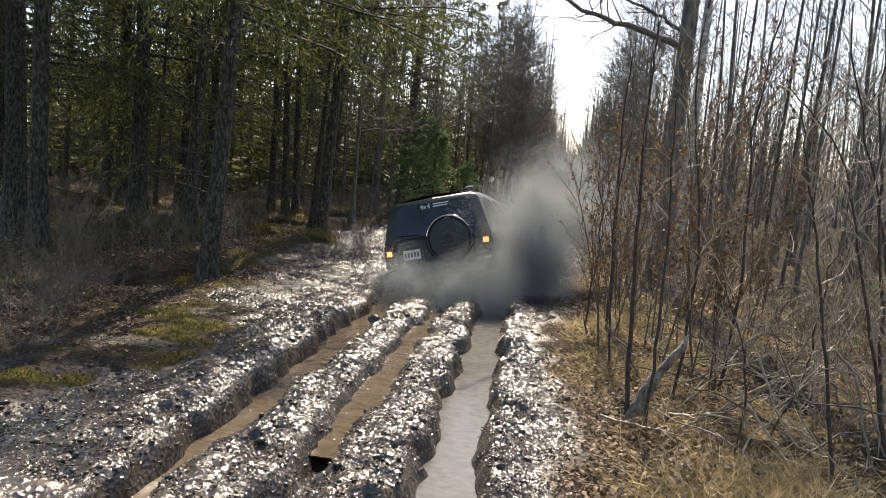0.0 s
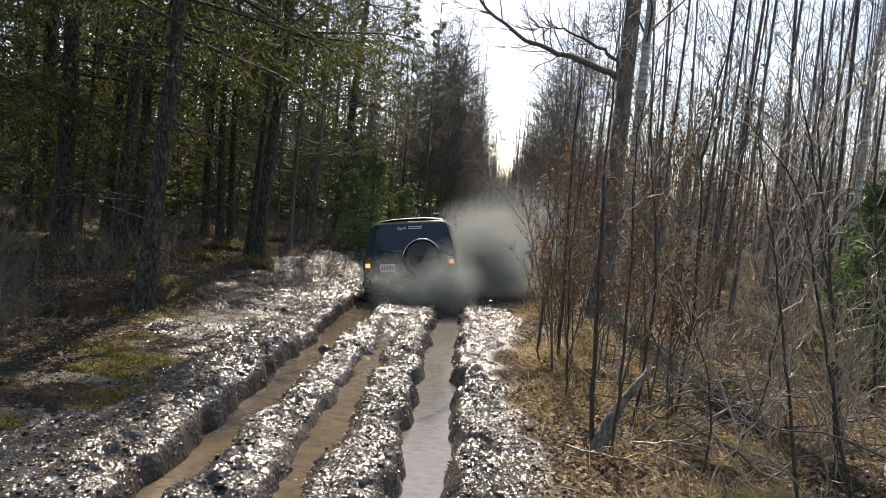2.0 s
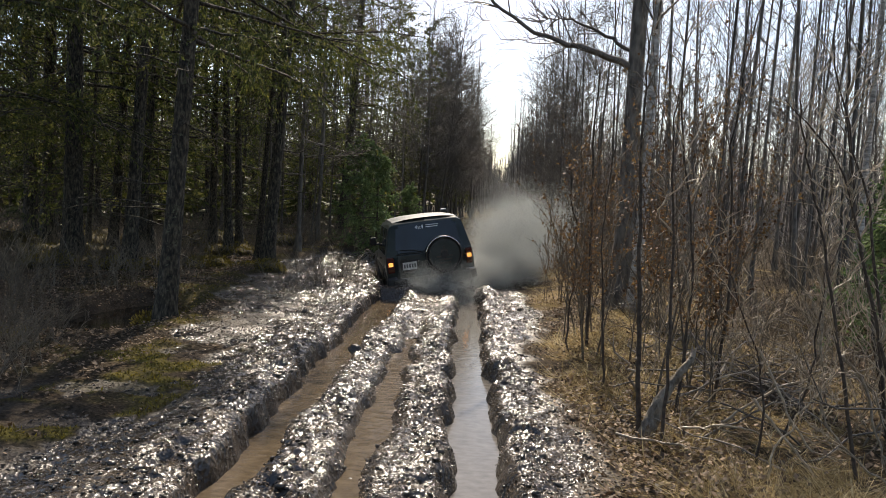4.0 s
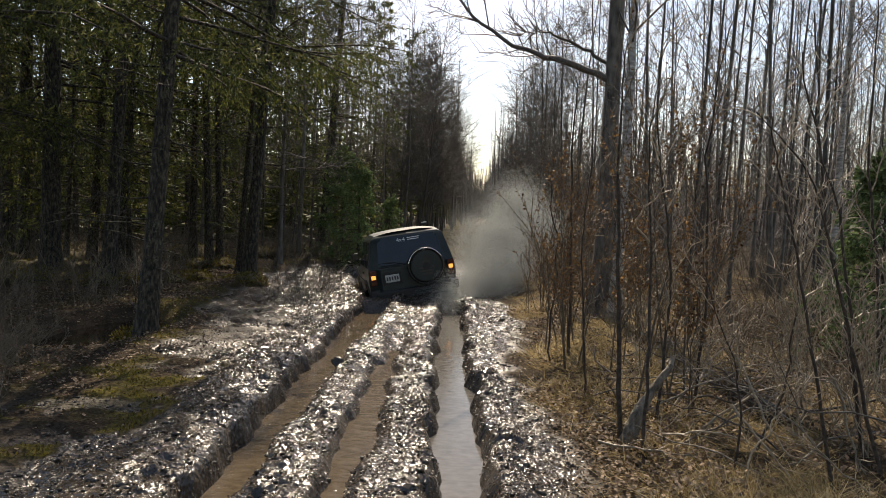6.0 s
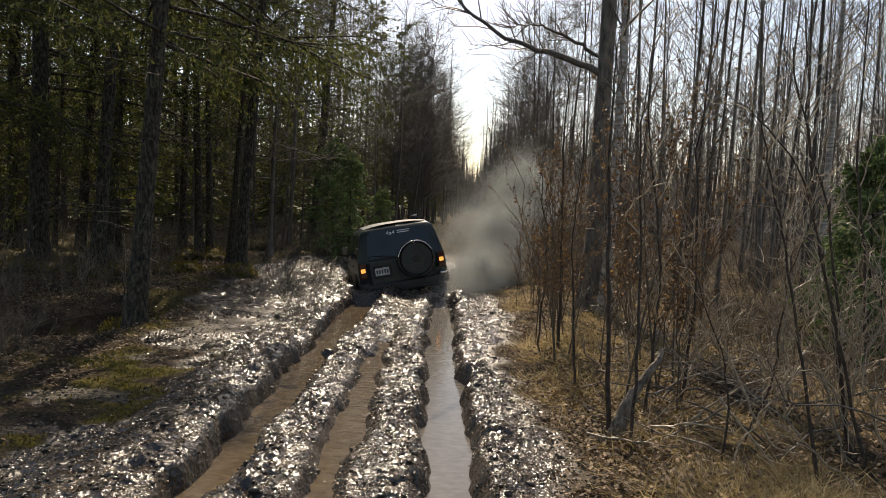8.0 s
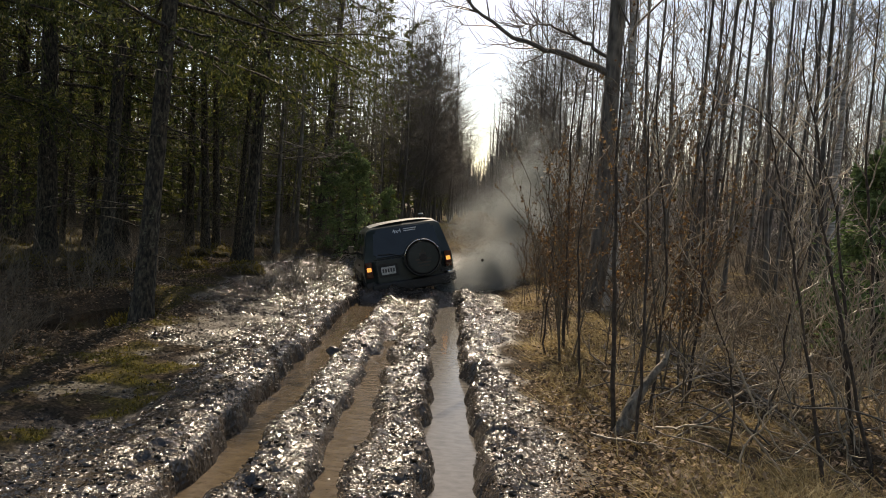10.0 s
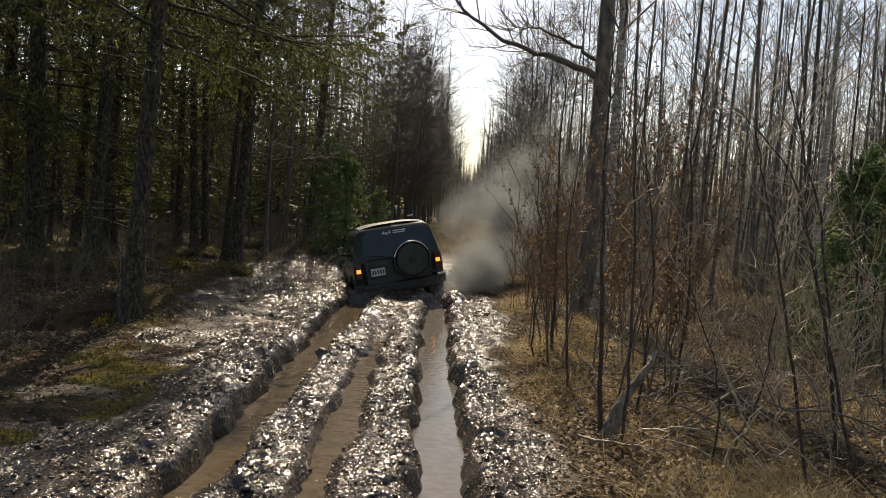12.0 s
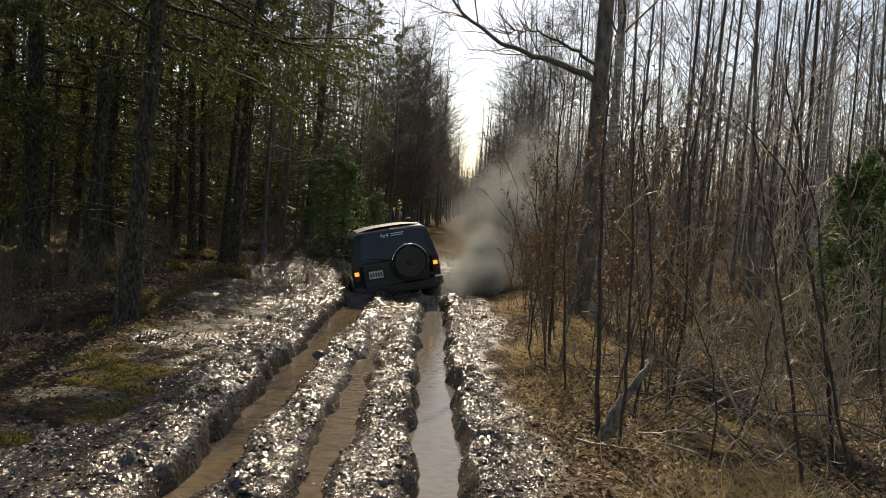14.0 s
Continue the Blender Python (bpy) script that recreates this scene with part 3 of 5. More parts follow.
for k, (x, y) in enumerate(scatter(r_right, 12, (2.9, 4.6), (24, 75), 1.3)):
    plant(edge_trees, k, x, y, r_right, 0.7, 1.0, 3)
for k, (x, y) in enumerate(scatter(r_right, 14, (-10, -6.4), (21, 36), 1.2)):
    plant(alders, k + 1, x, y, r_right, 0.7, 1.0)


# far woods close the view on both sides of the ride
def far_woods(name, label, xr, yr, n, seed, needle, tall=(11, 18), low=0.12):
    r = np.random.default_rng(seed)
    x, y = r.uniform(*xr, n), r.uniform(*yr, n)
    h = r.uniform(*tall, n)
    sh = Shape()
    base = np.stack([x, y, np.full(n, -0.3)], -1)
    top = base + np.stack([r.normal(0, 0.4, n), r.normal(0, 0.4, n), h], -1)
    line = np.stack([base, (base + top) / 2 + r.normal(0, 0.12, (n, 3)), top], 1)
    sh.tubes(line, np.array([0.085, 0.06, 0.015])[None] * r.uniform(0.7, 1.3, (n, 1)), 5)
    wood = sh.mesh("far_trunks", M_ALDER_BARK)
    thing = new(name)
    tagged(thing, label, "woods", kind="stuff")
    part("trunks", wood, thing)
    k = (56 if needle else 46) if tall[0] > 5 else 80
    s = r.uniform(low if needle or tall[0] < 5 else 0.2, 1, (n, k))
    p = (base[:, None] + (top - base)[:, None] * s[..., None]).reshape(-1, 3)
    az = r.uniform(0, 6.28, n * k)
    wide = ((1.05 - s) * ((3.0 if needle else 2.4) * min(1.0, tall[1] / 12))).ravel() * r.uniform(0.5, 1.1, n * k)
    rise = -0.2 if needle else 0.9
    tip = p + np.stack([np.cos(az) * wide, np.sin(az) * wide, wide * rise], -1)
    side = unit(np.cross(tip - p, [[0, 0, 1.0]]))
    sh2 = Shape()
    if needle:
        sh2.blades(p, tip, wide * 0.13, unit(side + r.normal(0, 0.5, side.shape)))
        part("crowns", sh2.mesh("far_crowns", M_NEEDLES, False), thing)
    else:
        sh2.tubes(np.stack([p, tip], 1), np.array([[0.02, 0.009]]) * np.ones((n * k, 1)), 3)
        part("crowns", sh2.mesh("far_crowns", M_HAZE_GREY_TWIG), thing)


far_woods("spruce_woods", "dark spruce woods deeper in the forest", (-75, -10), (46, 120), 520, 71, True)
far_woods("spruce_woods", "spruce woods lining the far track", (-16, -6.5), (60, 330), 170, 72, True)
far_woods("leafless_woods", "hazy leafless woods in the distance", (4.6, 90), (75, 150), 480, 73, False)
far_woods("leafless_woods", "leafless woods lining the far track", (3.4, 14), (80, 330), 170, 74, False)
far_woods("leafless_woods", "leafless edge trees leaning over the far track", (-7, -2.2), (50, 330), 210, 76, False)
far_woods("leafless_woods", "leafless trees edging the far track", (1.3, 4.5), (85, 330), 190, 77, False)
far_woods("leafless_woods", "woods where the ride ends far away", (-7, 7), (200, 300), 380, 75, False)
far_woods("spruce_woods", "spruces standing behind on one side", (-40, -4.5), (-48, -9), 110, 85, True)
far_woods("leafless_woods", "leafless trees standing behind on the other side", (4, 40), (-48, -9), 110, 86, False)
far_woods("spruce_thicket", "low young spruces filling the dark understory", (-46, -8.5), (29, 60), 300, 78, True, (3.0, 8.0), 0.02)
far_woods("leafless_thicket", "grey leafless scrub under the far alders", (4.5, 62), (30, 76), 420, 79, False, (2.5, 7.5), 0.02)
far_woods("spruce_woods", "dim conifers behind the alder stand", (9, 110), (78, 125), 300, 80, True, (7.0, 12.0), 0.03)


# the big forked aspen leaning over the track
def aspen():
    r = np.random.default_rng(81)
    tree = new("aspen_tree")
    tagged(tree, "thick grey aspen with one long bare limb over the track", "tree")
    line, s = trunk_line(r, 16, (0.012, 0.0), 0.05)
    part("trunk", trunk_mesh(r, line, s, 0.15, 14, 0.75, M_ALDER_BARK, 0.03), tree)
    limbs = [([(0.0, 0, 3.76), (-0.32, 0.0, 3.92), (-0.83, -0.05, 4.06), (-1.1, 0.0, 4.12), (-1.28, 0.05, 4.22), (-1.79, 0.1, 4.44), (-2.25, 0.1, 4.72), (-2.48, 0.1, 5.0), (-2.8, 0.1, 5.6)], 0.062),
             ([(0.0, 0, 4.0), (-0.41, 0.1, 4.27), (-0.69, 0.15, 4.43), (-1.0, 0.15, 4.55), (-1.28, 0.2, 4.58), (-1.56, 0.2, 4.52)], 0.034),
             ([(0.05, 0, 5.3), (0.6, 0.1, 6.0), (1.2, 0.2, 7.0), (1.6, 0.2, 8.0)], 0.05)]
    for pts, rad in limbs:
        pts = np.array(pts) + [along(line, np.array([(pts[0][2] + 0.25) / 16]))[0][0], 0, 0]
        t = np.linspace(0, 1, 22)
        ln = along(pts, t) + r.normal(0, 0.018, (22, 3))
        sh = Shape().tubes(ln[None], (rad * (1 - 0.8 * t))[None], 7)
        p, d, L = children(r, ln[None], 16, 0.3, 0.8, 0.25)
        b = branch_set(r, p, d, L * 0.9, r.uniform(0, 0.2, len(p)), 5)
        sh.tubes(b, np.linspace(0.012, 0.004, 5)[None] * np.ones((len(p), 1)), 4)
        p, d, L = children(r, b, 5, 0.5, 0.7, 0.2)
        sh.tubes(branch_set(r, p, d, L, r.uniform(0, 0.2, len(p)), 3), np.linspace(0.005, 0.003, 3)[None] * np.ones((len(p), 1)), 3)
        part("limb", sh.mesh("limb", M_TWIG), tree)
    nb = 30
    t = r.uniform(0.4, 0.98, nb)
    az = r.uniform(0, 6.28, nb)
    d = np.stack([np.cos(az), np.sin(az), np.full(nb, 0.9)], -1)
    sh = Shape()
    b1 = branch_set(r, along(line, t), d, r.uniform(1.5, 3.5, nb), r.uniform(0, 0.2, nb))
    sh.tubes(b1, np.linspace(0.035, 0.008, 5)[None] * np.ones((nb, 1)), 4)
    p, d, L = children(r, b1, 8, 0.45, 0.7, 0.2)
    sh.tubes(branch_set(r, p, d, L, r.uniform(0, 0.2, len(p)), 4), np.linspace(0.008, 0.003, 4)[None] * np.ones((len(p), 1)), 3)
    part("crown", sh.mesh("crown", M_TWIG), tree)
    return tree


place(aspen(), 1.93, 11.3, 0, 1.0, (0, 0.5))
birch = bare_tree("birch_tree", "slim pale birch beside the thick aspen", 83, 14, 0.085, 0.3, 30, 2.2, 6, 3, (0.02, 0.0), 0.12, M_BIRCH_BARK, elev=0.9)
place(birch, 2.09, 10.9, 0, 1.0, (0, 0.6))
repeat(birch, 8.6, 17.5, 120, 1.1, (0, 2))


# ---- undergrowth ----
M_DARK_STEM = surface("dark_stem", (0.03, 0.022, 0.016), (0.10, 0.075, 0.055), 30, 0.9, 0.4, 0.004)
# dry stem colour, made paler to carry the twigs' backlit highlights
M_DRY_STEM = surface("backlit_pale_stem", (0.19, 0.145, 0.095), (0.45, 0.36, 0.25), 30, 0.45, 0.2, 0.004, per_object=0.3)


def bush(label, seed, stems, h, spread, leaves=0, bark=None, name="bush", per=6, sub=2, r0=0.009, lay=None):
    """Many-stemmed thicket of thin shoots, with dry leaves left on some."""
    r = np.random.default_rng(seed)
    thing = new(name)
    tagged(thing, label, "bush" if stems > 1 else "sapling")
    az = r.uniform(0, 6.28, stems)
    rad = spread * np.sqrt(r.uniform(0, 1, stems))
    base = np.stack([rad * np.cos(az), rad * np.sin(az), np.full(stems, -0.08)], -1)
    lay = lay or (0.13 if stems < 8 else 0.38)
    d = np.stack([r.normal(0, lay, stems), r.normal(0, lay, stems), np.ones(stems)], -1)
    L = h * r.uniform(0.5, 1.05, stems)
    b1 = branch_set(r, base, d, L, r.uniform(-0.05, 0.03, stems), 7, 0.018)
    sh = Shape().tubes(b1, (np.linspace(1.0, 0.3, 7)[None] * r0 * (0.5 + 0.5 * L[:, None] / h)), 5)
    p, d2, L2 = children(r, b1, per, 0.3, 0.6, 0.25)
    b2 = branch_set(r, p, d2, L2, r.uniform(-0.05, 0.2, len(p)), 4, 0.04)
    sh.tubes(b2, np.linspace(0.0045, 0.002, 4)[None] * np.ones((len(p), 1)), 3)
    if sub:
        p, d3, L3 = children(r, b2, sub, 0.45, 0.7, 0.1)
        b3 = branch_set(r, p, d3, L3, r.uniform(-0.1, 0.2, len(p)), 3, 0.05)
        sh.tubes(b3, np.linspace(0.003, 0.0015, 3)[None] * np.ones((len(p), 1)), 3)
    tagged(part("brushwood", sh.mesh("brushwood", bark or M_TWIG), thing), kind="stuff")
    if leaves:
        p, d4, _ = children(r, b2, leaves, 0.3, 0.9, -0.3)
        keep = p[:, 2] > h * 0.25
        p, d4 = p[keep], unit(d4[keep] + r.normal(0, 0.5, (keep.sum(), 3)))
        ln = r.uniform(0.022, 0.05, len(p))
        part("foliage", Shape().blades(p, p + d4 * ln[:, None], ln * 0.3, unit(np.cross(d4, r.normal(0, 1, d4.shape)))).mesh("foliage", M_DRY_LEAF, False), thing, "curled brown leaves of last year")["kind"] = "stuff"
    return thing


leafy_bush = [bush("beech sapling holding its dry brown leaves", 90 + i, 6, 2.9, 0.38, 20, M_RED_TWIG, "beech_sapling", 13, 2, 0.012) for i in range(3)]
thickets = [bush("tangle of thin leafless shoots in dry grass", 95 + i, 16, 1.35, 0.65, 0, (M_TWIG, M_RED_TWIG, M_DRY_STEM, M_RED_TWIG)[i], "thicket", 7, 1 + i % 2) for i in range(4)]
low_twigs = [bush("low reddish twigs on the forest floor", 100 + i, 14, 0.75, 0.45, 0, M_RED_TWIG, "undergrowth", 5, 2, 0.006) for i in range(3)]
canes = [bush("sprawling tangle of pale dead canes in dry grass", 115 + i, 15, 1.3, 0.5, 0, (M_DRY_STEM, M_RED_TWIG)[i], "bramble", 6, 2, 0.005, 0.7) for i in range(2)]
r_b = np.random.default_rng(33)
for k, (x, y, sc) in enumerate([(1.62, 6.0, 0.95), (1.25, 7.4, 0.95), (1.05, 8.6, 0.85), (1.9, 7.6, 1.05), (1.3, 9.8, 0.9), (2.1, 9.2, 1.1), (1.5, 11.4, 0.8), (0.95, 11.8, 0.6), (2.7, 8.4, 0.8)]):
    plant(leafy_bush, k, x, y, r_b, sc * 0.9, sc * 1.05, 3)
for k, (x, y) in enumerate(scatter(r_b, 72, (1.1, 14), (8.4, 24), 0.6, lambda x, y: x < 0.75 * y - 0.5 and x > 1.25)):
    plant(thickets, k, x, y, r_b, 0.5, 1.05, 7)
for k, (x, y) in enumerate(scatter(r_b, 9, (2.2, 5.5), (5.2, 9.0), 0.8, lambda x, y: x < 0.75 * y - 0.4 and x > 2.6 - 0.15 * y)):
    plant(canes, k, x, y, r_b, 0.6, 1.1, 8)
for k, (x, y) in enumerate(scatter(r_b, 58, (-13, -3.3), (5.0, 24), 0.55, lambda x, y: x > -0.72 * y and not (-6.3 < x < -3.6 and 6.6 < y < 21))):
    plant(low_twigs, k, x, y, r_b, 0.7, 1.4, 6)
for k, (x, y) in enumerate([(-4.4, 6.3), (-4.9, 6.9), (-4.15, 5.5), (-5.2, 6.4), (-3.9, 4.9), (-5.6, 7.4), (-4.6, 5.9), (-6.4, 8.6), (-6.9, 9.6), (-6.1, 10.9)]):
    plant(thickets, 2 * k + 1, x, y, r_b, 0.45, 0.75, 9)
for k, (x, y) in enumerate(scatter(r_b, 44, (-18, -6.4), (15, 34), 0.9)):
    plant(low_twigs, k, x, y, r_b, 1.0, 1.9, 6)
for k, (x, y) in enumerate(scatter(r_b, 26, (-12, -5.6), (10, 32), 0.8)):
    plant(thickets, k, x, y, r_b, 0.5, 0.9, 5)


def crooked_sapling(label, base, top, rad, seed, twig, bark):
    """One thin stem from base to top with kinked bare side twigs."""
    r = np.random.default_rng(seed)
    thing = new("sapling")
    tagged(thing, label, "sapling", "bare saplings by the track")
    base, top = np.array(base, float), np.array(top, float)
    base[2] = float(ground_z(base[0], base[1], False)) - 0.06
    thing.location = base
    t = np.linspace(0, 1, 16)
    ln = (top - base) * t[:, None] + r.normal(0, 0.012, (16, 3)) + np.array([0.05, 0, 0]) * np.sin(t * 7 + seed)[:, None]
    part("trunk", Shape().tubes(ln[None], (rad * (1 - 0.65 * t))[None], 7).mesh("trunk", bark), thing)
    p, d, L = children(r, ln[None], 13, 0.2, 0.7, 0.3)
    b = branch_set(r, p, d, L, r.uniform(-0.1, 0.25, len(p)), 7, 0.05)
    for line in b:
        part("twig", Shape().tubes(line[None], np.linspace(rad * 0.4, 0.0022, 7)[None], 5).mesh("twig", twig), thing)
    p, d, L = children(r, b, 4, 0.45, 0.8, 0.1)
    sh = Shape().tubes(branch_set(r, p, d, L, r.uniform(-0.1, 0.2, len(p)), 4, 0.07), np.linspace(0.0035, 0.0015, 4)[None] * np.ones((len(p), 1)), 3)
    tagged(part("spray", sh.mesh("spray", twig), thing), kind="stuff")


for k, (base, top, rad, pale) in enumerate([
        ((2.75, 4.9, 0), (2.3, 5.2, 2.9), 0.014, True),
        
        ((1.5, 5.6, 0), (1.45, 5.9, 3.1), 0.014, False), ((1.9, 6.2, 0), (2.1, 6.4, 3.4), 0.016, False), ((3.2, 6.0, 0), (2.9, 6.6, 3.6), 0.018, False),
        ((2.5, 5.6, 0), (2.75, 5.8, 2.4), 0.011, True), ((3.6, 5.8, 0), (3.4, 6.0, 3.0), 0.014, False), ((0.85, 7.9, 0), (0.8, 8.2, 2.2), 0.012, False),
        ((1.75, 4.5, 0), (1.5, 4.7, 1.5), 0.009, True), ((2.0, 5.0, 0), (2.5, 5.2, 1.7), 0.01, True), ((4.2, 7.5, 0), (4.1, 7.8, 4.2), 0.02, False),
        ((2.3, 4.0, 0), (1.7, 4.3, 0.85), 0.007, True), ((1.6, 4.2, 0), (2.15, 4.5, 0.95), 0.007, True), ((2.9, 4.6, 0), (2.3, 4.7, 1.25), 0.008, True),
        ((1.35, 5.2, 0), (1.9, 5.3, 0.8), 0.006, True), ((2.6, 5.0, 0), (3.1, 5.3, 1.5), 0.008, True), ((1.2, 6.0, 0), (1.6, 6.1, 1.1), 0.007, True)]):
    crooked_sapling("thin bare sapling with crooked pale twigs" if pale else "thin dark bare sapling beside the muddy track", base, top, rad, 400 + k, M_DRY_STEM if pale or k % 2 else M_TWIG, M_DRY_STEM if k > 9 or k == 4 else M_DARK_STEM)


def smooth_line(pts, n):
    """A rounded course through a few points."""
    pts = np.array(pts, float)
    t = np.linspace(0, 1, n)
    ln = along(pts, t)
    for _ in range(2):
        ln[1:-1] = (ln[:-2] + 2 * ln[1:-1] + ln[2:]) / 4
    return ln


def bent_sapling(label, pts, rad, seed, bark, twig, pale_twigs=(), sprays=14):
    """A sapling whose stem follows a known bend, with some pale crooked side twigs."""
    r = np.random.default_rng(seed)
    thing = new("sapling")
    tagged(thing, label, "sapling", "bare saplings by the track")
    root = np.array(pts[0], float)
    root[2] = float(ground_z(root[0], root[1], False)) - 0.06
    thing.location = root
    ln = smooth_line([root] + list(pts[1:]), 22) - root
    t = np.linspace(0, 1, 22)
    ln[1:] += r.normal(0, 0.005, (21, 3))
    part("trunk", Shape().tubes(ln[None], (rad * (1 - 0.7 * t))[None], 8).mesh("trunk", bark), thing)
    for course in pale_twigs:
        c = smooth_line(course, 12) - root
        c[1:] += r.normal(0, 0.006, (11, 3))
        sh = Shape().tubes(c[None], np.linspace(0.0075, 0.003, 12)[None], 6)
        p, d, L = children(r, c[None], 5, 0.4, 0.8, 0.1)
        sh.tubes(branch_set(r, p, d, L, r.uniform(-0.1, 0.2, len(p)), 4, 0.08), np.linspace(0.004, 0.0018, 4)[None] * np.ones((len(p), 1)), 4)
        part("twig", sh.mesh("twig", M_DRY_STEM), thing, "pale crooked twig")
    p, d, L = children(r, ln[None], sprays, 0.16, 0.7, 0.3)
    b = branch_set(r, p, d, L, r.uniform(-0.1, 0.25, len(p)), 6, 0.06)
    for line in b:
        part("twig", Shape().tubes(line[None], np.linspace(rad * 0.32, 0.002, 6)[None], 5).mesh("twig", twig), thing)
    p, d, L = children(r, b, 4, 0.5, 0.8, 0.1)
    sh = Shape().tubes(branch_set(r, p, d, L, r.uniform(-0.1, 0.2, len(p)), 4, 0.08), np.linspace(0.0032, 0.0015, 4)[None] * np.ones((len(p), 1)), 3)
    tagged(part("spray", sh.mesh("spray", twig), thing), kind="stuff")


bent_sapling("dark bent sapling with pale crooked twigs", [(2.18, 4.25, 0), (2.09, 4.4, 0.82), (1.97, 4.5, 1.55), (1.89, 4.6, 2.02), (1.84, 4.65, 2.4)], 0.0125, 431, M_DARK_STEM, M_DRY_STEM,
             [[(2.09, 4.4, 0.82), (2.17, 4.5, 0.83), (2.23, 4.6, 0.68)], [(1.97, 4.5, 1.55), (2.04, 4.58, 1.72), (2.12, 4.6, 1.81)], [(2.02, 4.45, 1.2), (2.16, 4.5, 1.28), (2.2, 4.5, 1.42)]])
bent_sapling("dark bent sapling arching over the verge", [(2.56, 4.4, 0), (2.38, 4.5, 0.81), (2.25, 4.6, 1.52), (2.16, 4.7, 2.0), (1.81, 4.8, 2.41)], 0.013, 432, M_DARK_STEM, M_DRY_STEM,
             [[(2.16, 4.7, 1.99), (2.1, 4.65, 1.8), (1.92, 4.6, 1.89), (1.89, 4.6, 2.02)], [(2.27, 4.6, 1.45), (2.19, 4.6, 1.63), (2.1, 4.6, 1.67)], [(2.36, 4.5, 0.9), (2.42, 4.5, 1.1), (2.4, 4.5, 1.35)]])
bent_sapling("straight dark sapling growing beside the stump", [(1.04, 5.05, 0), (1.02, 5.1, 0.79), (1.0, 5.2, 1.62), (1.0, 5.3, 2.3), (1.03, 5.35, 2.9)], 0.019, 433, M_DARK_STEM, M_RED_TWIG)
bent_sapling("dark sapling with one pale crooked twig", [(1.15, 4.75, 0), (1.19, 4.9, 0.83), (1.2, 5.0, 1.51), (1.16, 5.05, 2.1), (1.2, 5.1, 2.6)], 0.013, 434, M_DARK_STEM, M_RED_TWIG,
             [[(1.2, 5.0, 1.5), (1.04, 5.0, 1.66), (1.18, 5.0, 1.79), (1.29, 5.0, 1.91), (1.28, 5.0, 2.0)]])
bent_sapling("slim dark sapling at the edge of the mud", [(1.03, 8.0, 0), (1.02, 8.0, 1.24), (0.99, 8.0, 2.34), (1.03, 8.05, 3.2)], 0.02, 435, M_DARK_STEM, M_RED_TWIG)
bent_sapling("slim dark sapling at the edge of the mud", [(0.98, 6.3, 0), (0.94, 6.3, 0.7), (0.9, 6.35, 1.5), (0.98, 6.4, 2.2)], 0.012, 436, M_DARK_STEM, M_RED_TWIG)


def grass():
    """Dry bent grass tufts along the right-hand verge and the far track."""
    r = np.random.default_rng(111)
    tuft = []
    while len(tuft) < 2000:
        x, y = r.uniform(0.55, 7), 3.3 + 17 * r.uniform() ** 1.6
        mud, moss, straw = zones(np.array(x), np.array(y))
        if mud < 0.35 and vnoise(x, y, 0.6, 23) > r.uniform(0.38, 0.8) and straw > r.uniform(-0.1, 0.8):
            tuft.append((x, y))
    for _ in range(1500):
        x, y = r.uniform(0.55, 2.6), 3.2 + 8 * r.uniform() ** 1.3
        if zones(np.array(x), np.array(y))[0] < 0.45 and zones(np.array(x), np.array(y))[2] > 0.4:
            tuft.append((x, y))
    for _ in range(260):
        tuft.append((r.uniform(1.0, 6.5), r.uniform(-7, 3.4)))
    for _ in range(420):
        tuft.append((r.uniform(-3.4, 2.6), r.uniform(20, 60)))
    c = np.array(tuft)
    k = 44
    x = np.repeat(c[:, 0], k) + r.normal(0, 0.07, len(c) * k)
    y = np.repeat(c[:, 1], k) + r.normal(0, 0.07, len(c) * k)
    z = ground_z(x, y, False)
    base = np.stack([x, y, z - 0.02], -1)
    lay = np.repeat(r.normal(0, 0.9, (len(c), 2)), k, 0) + r.normal(0, 0.6, (len(x), 2))
    d = unit(np.concatenate([lay, r.uniform(0.02, 0.62, (len(x), 1))], 1))
    ln = r.uniform(0.08, 0.36, len(x))
    tip = base + d * ln[:, None] - [[0, 0, 0.04]]
    side = unit(np.cross(d, r.normal(0, 1, d.shape)))
    me = Shape().blades(base, tip, r.uniform(0.0011, 0.0028, len(x)), side).mesh("dry_grass", M_STRAW, False)
    tagged(new("dry_grass", me), "bent straw-coloured dry grass along the verge", "grass", kind="stuff")


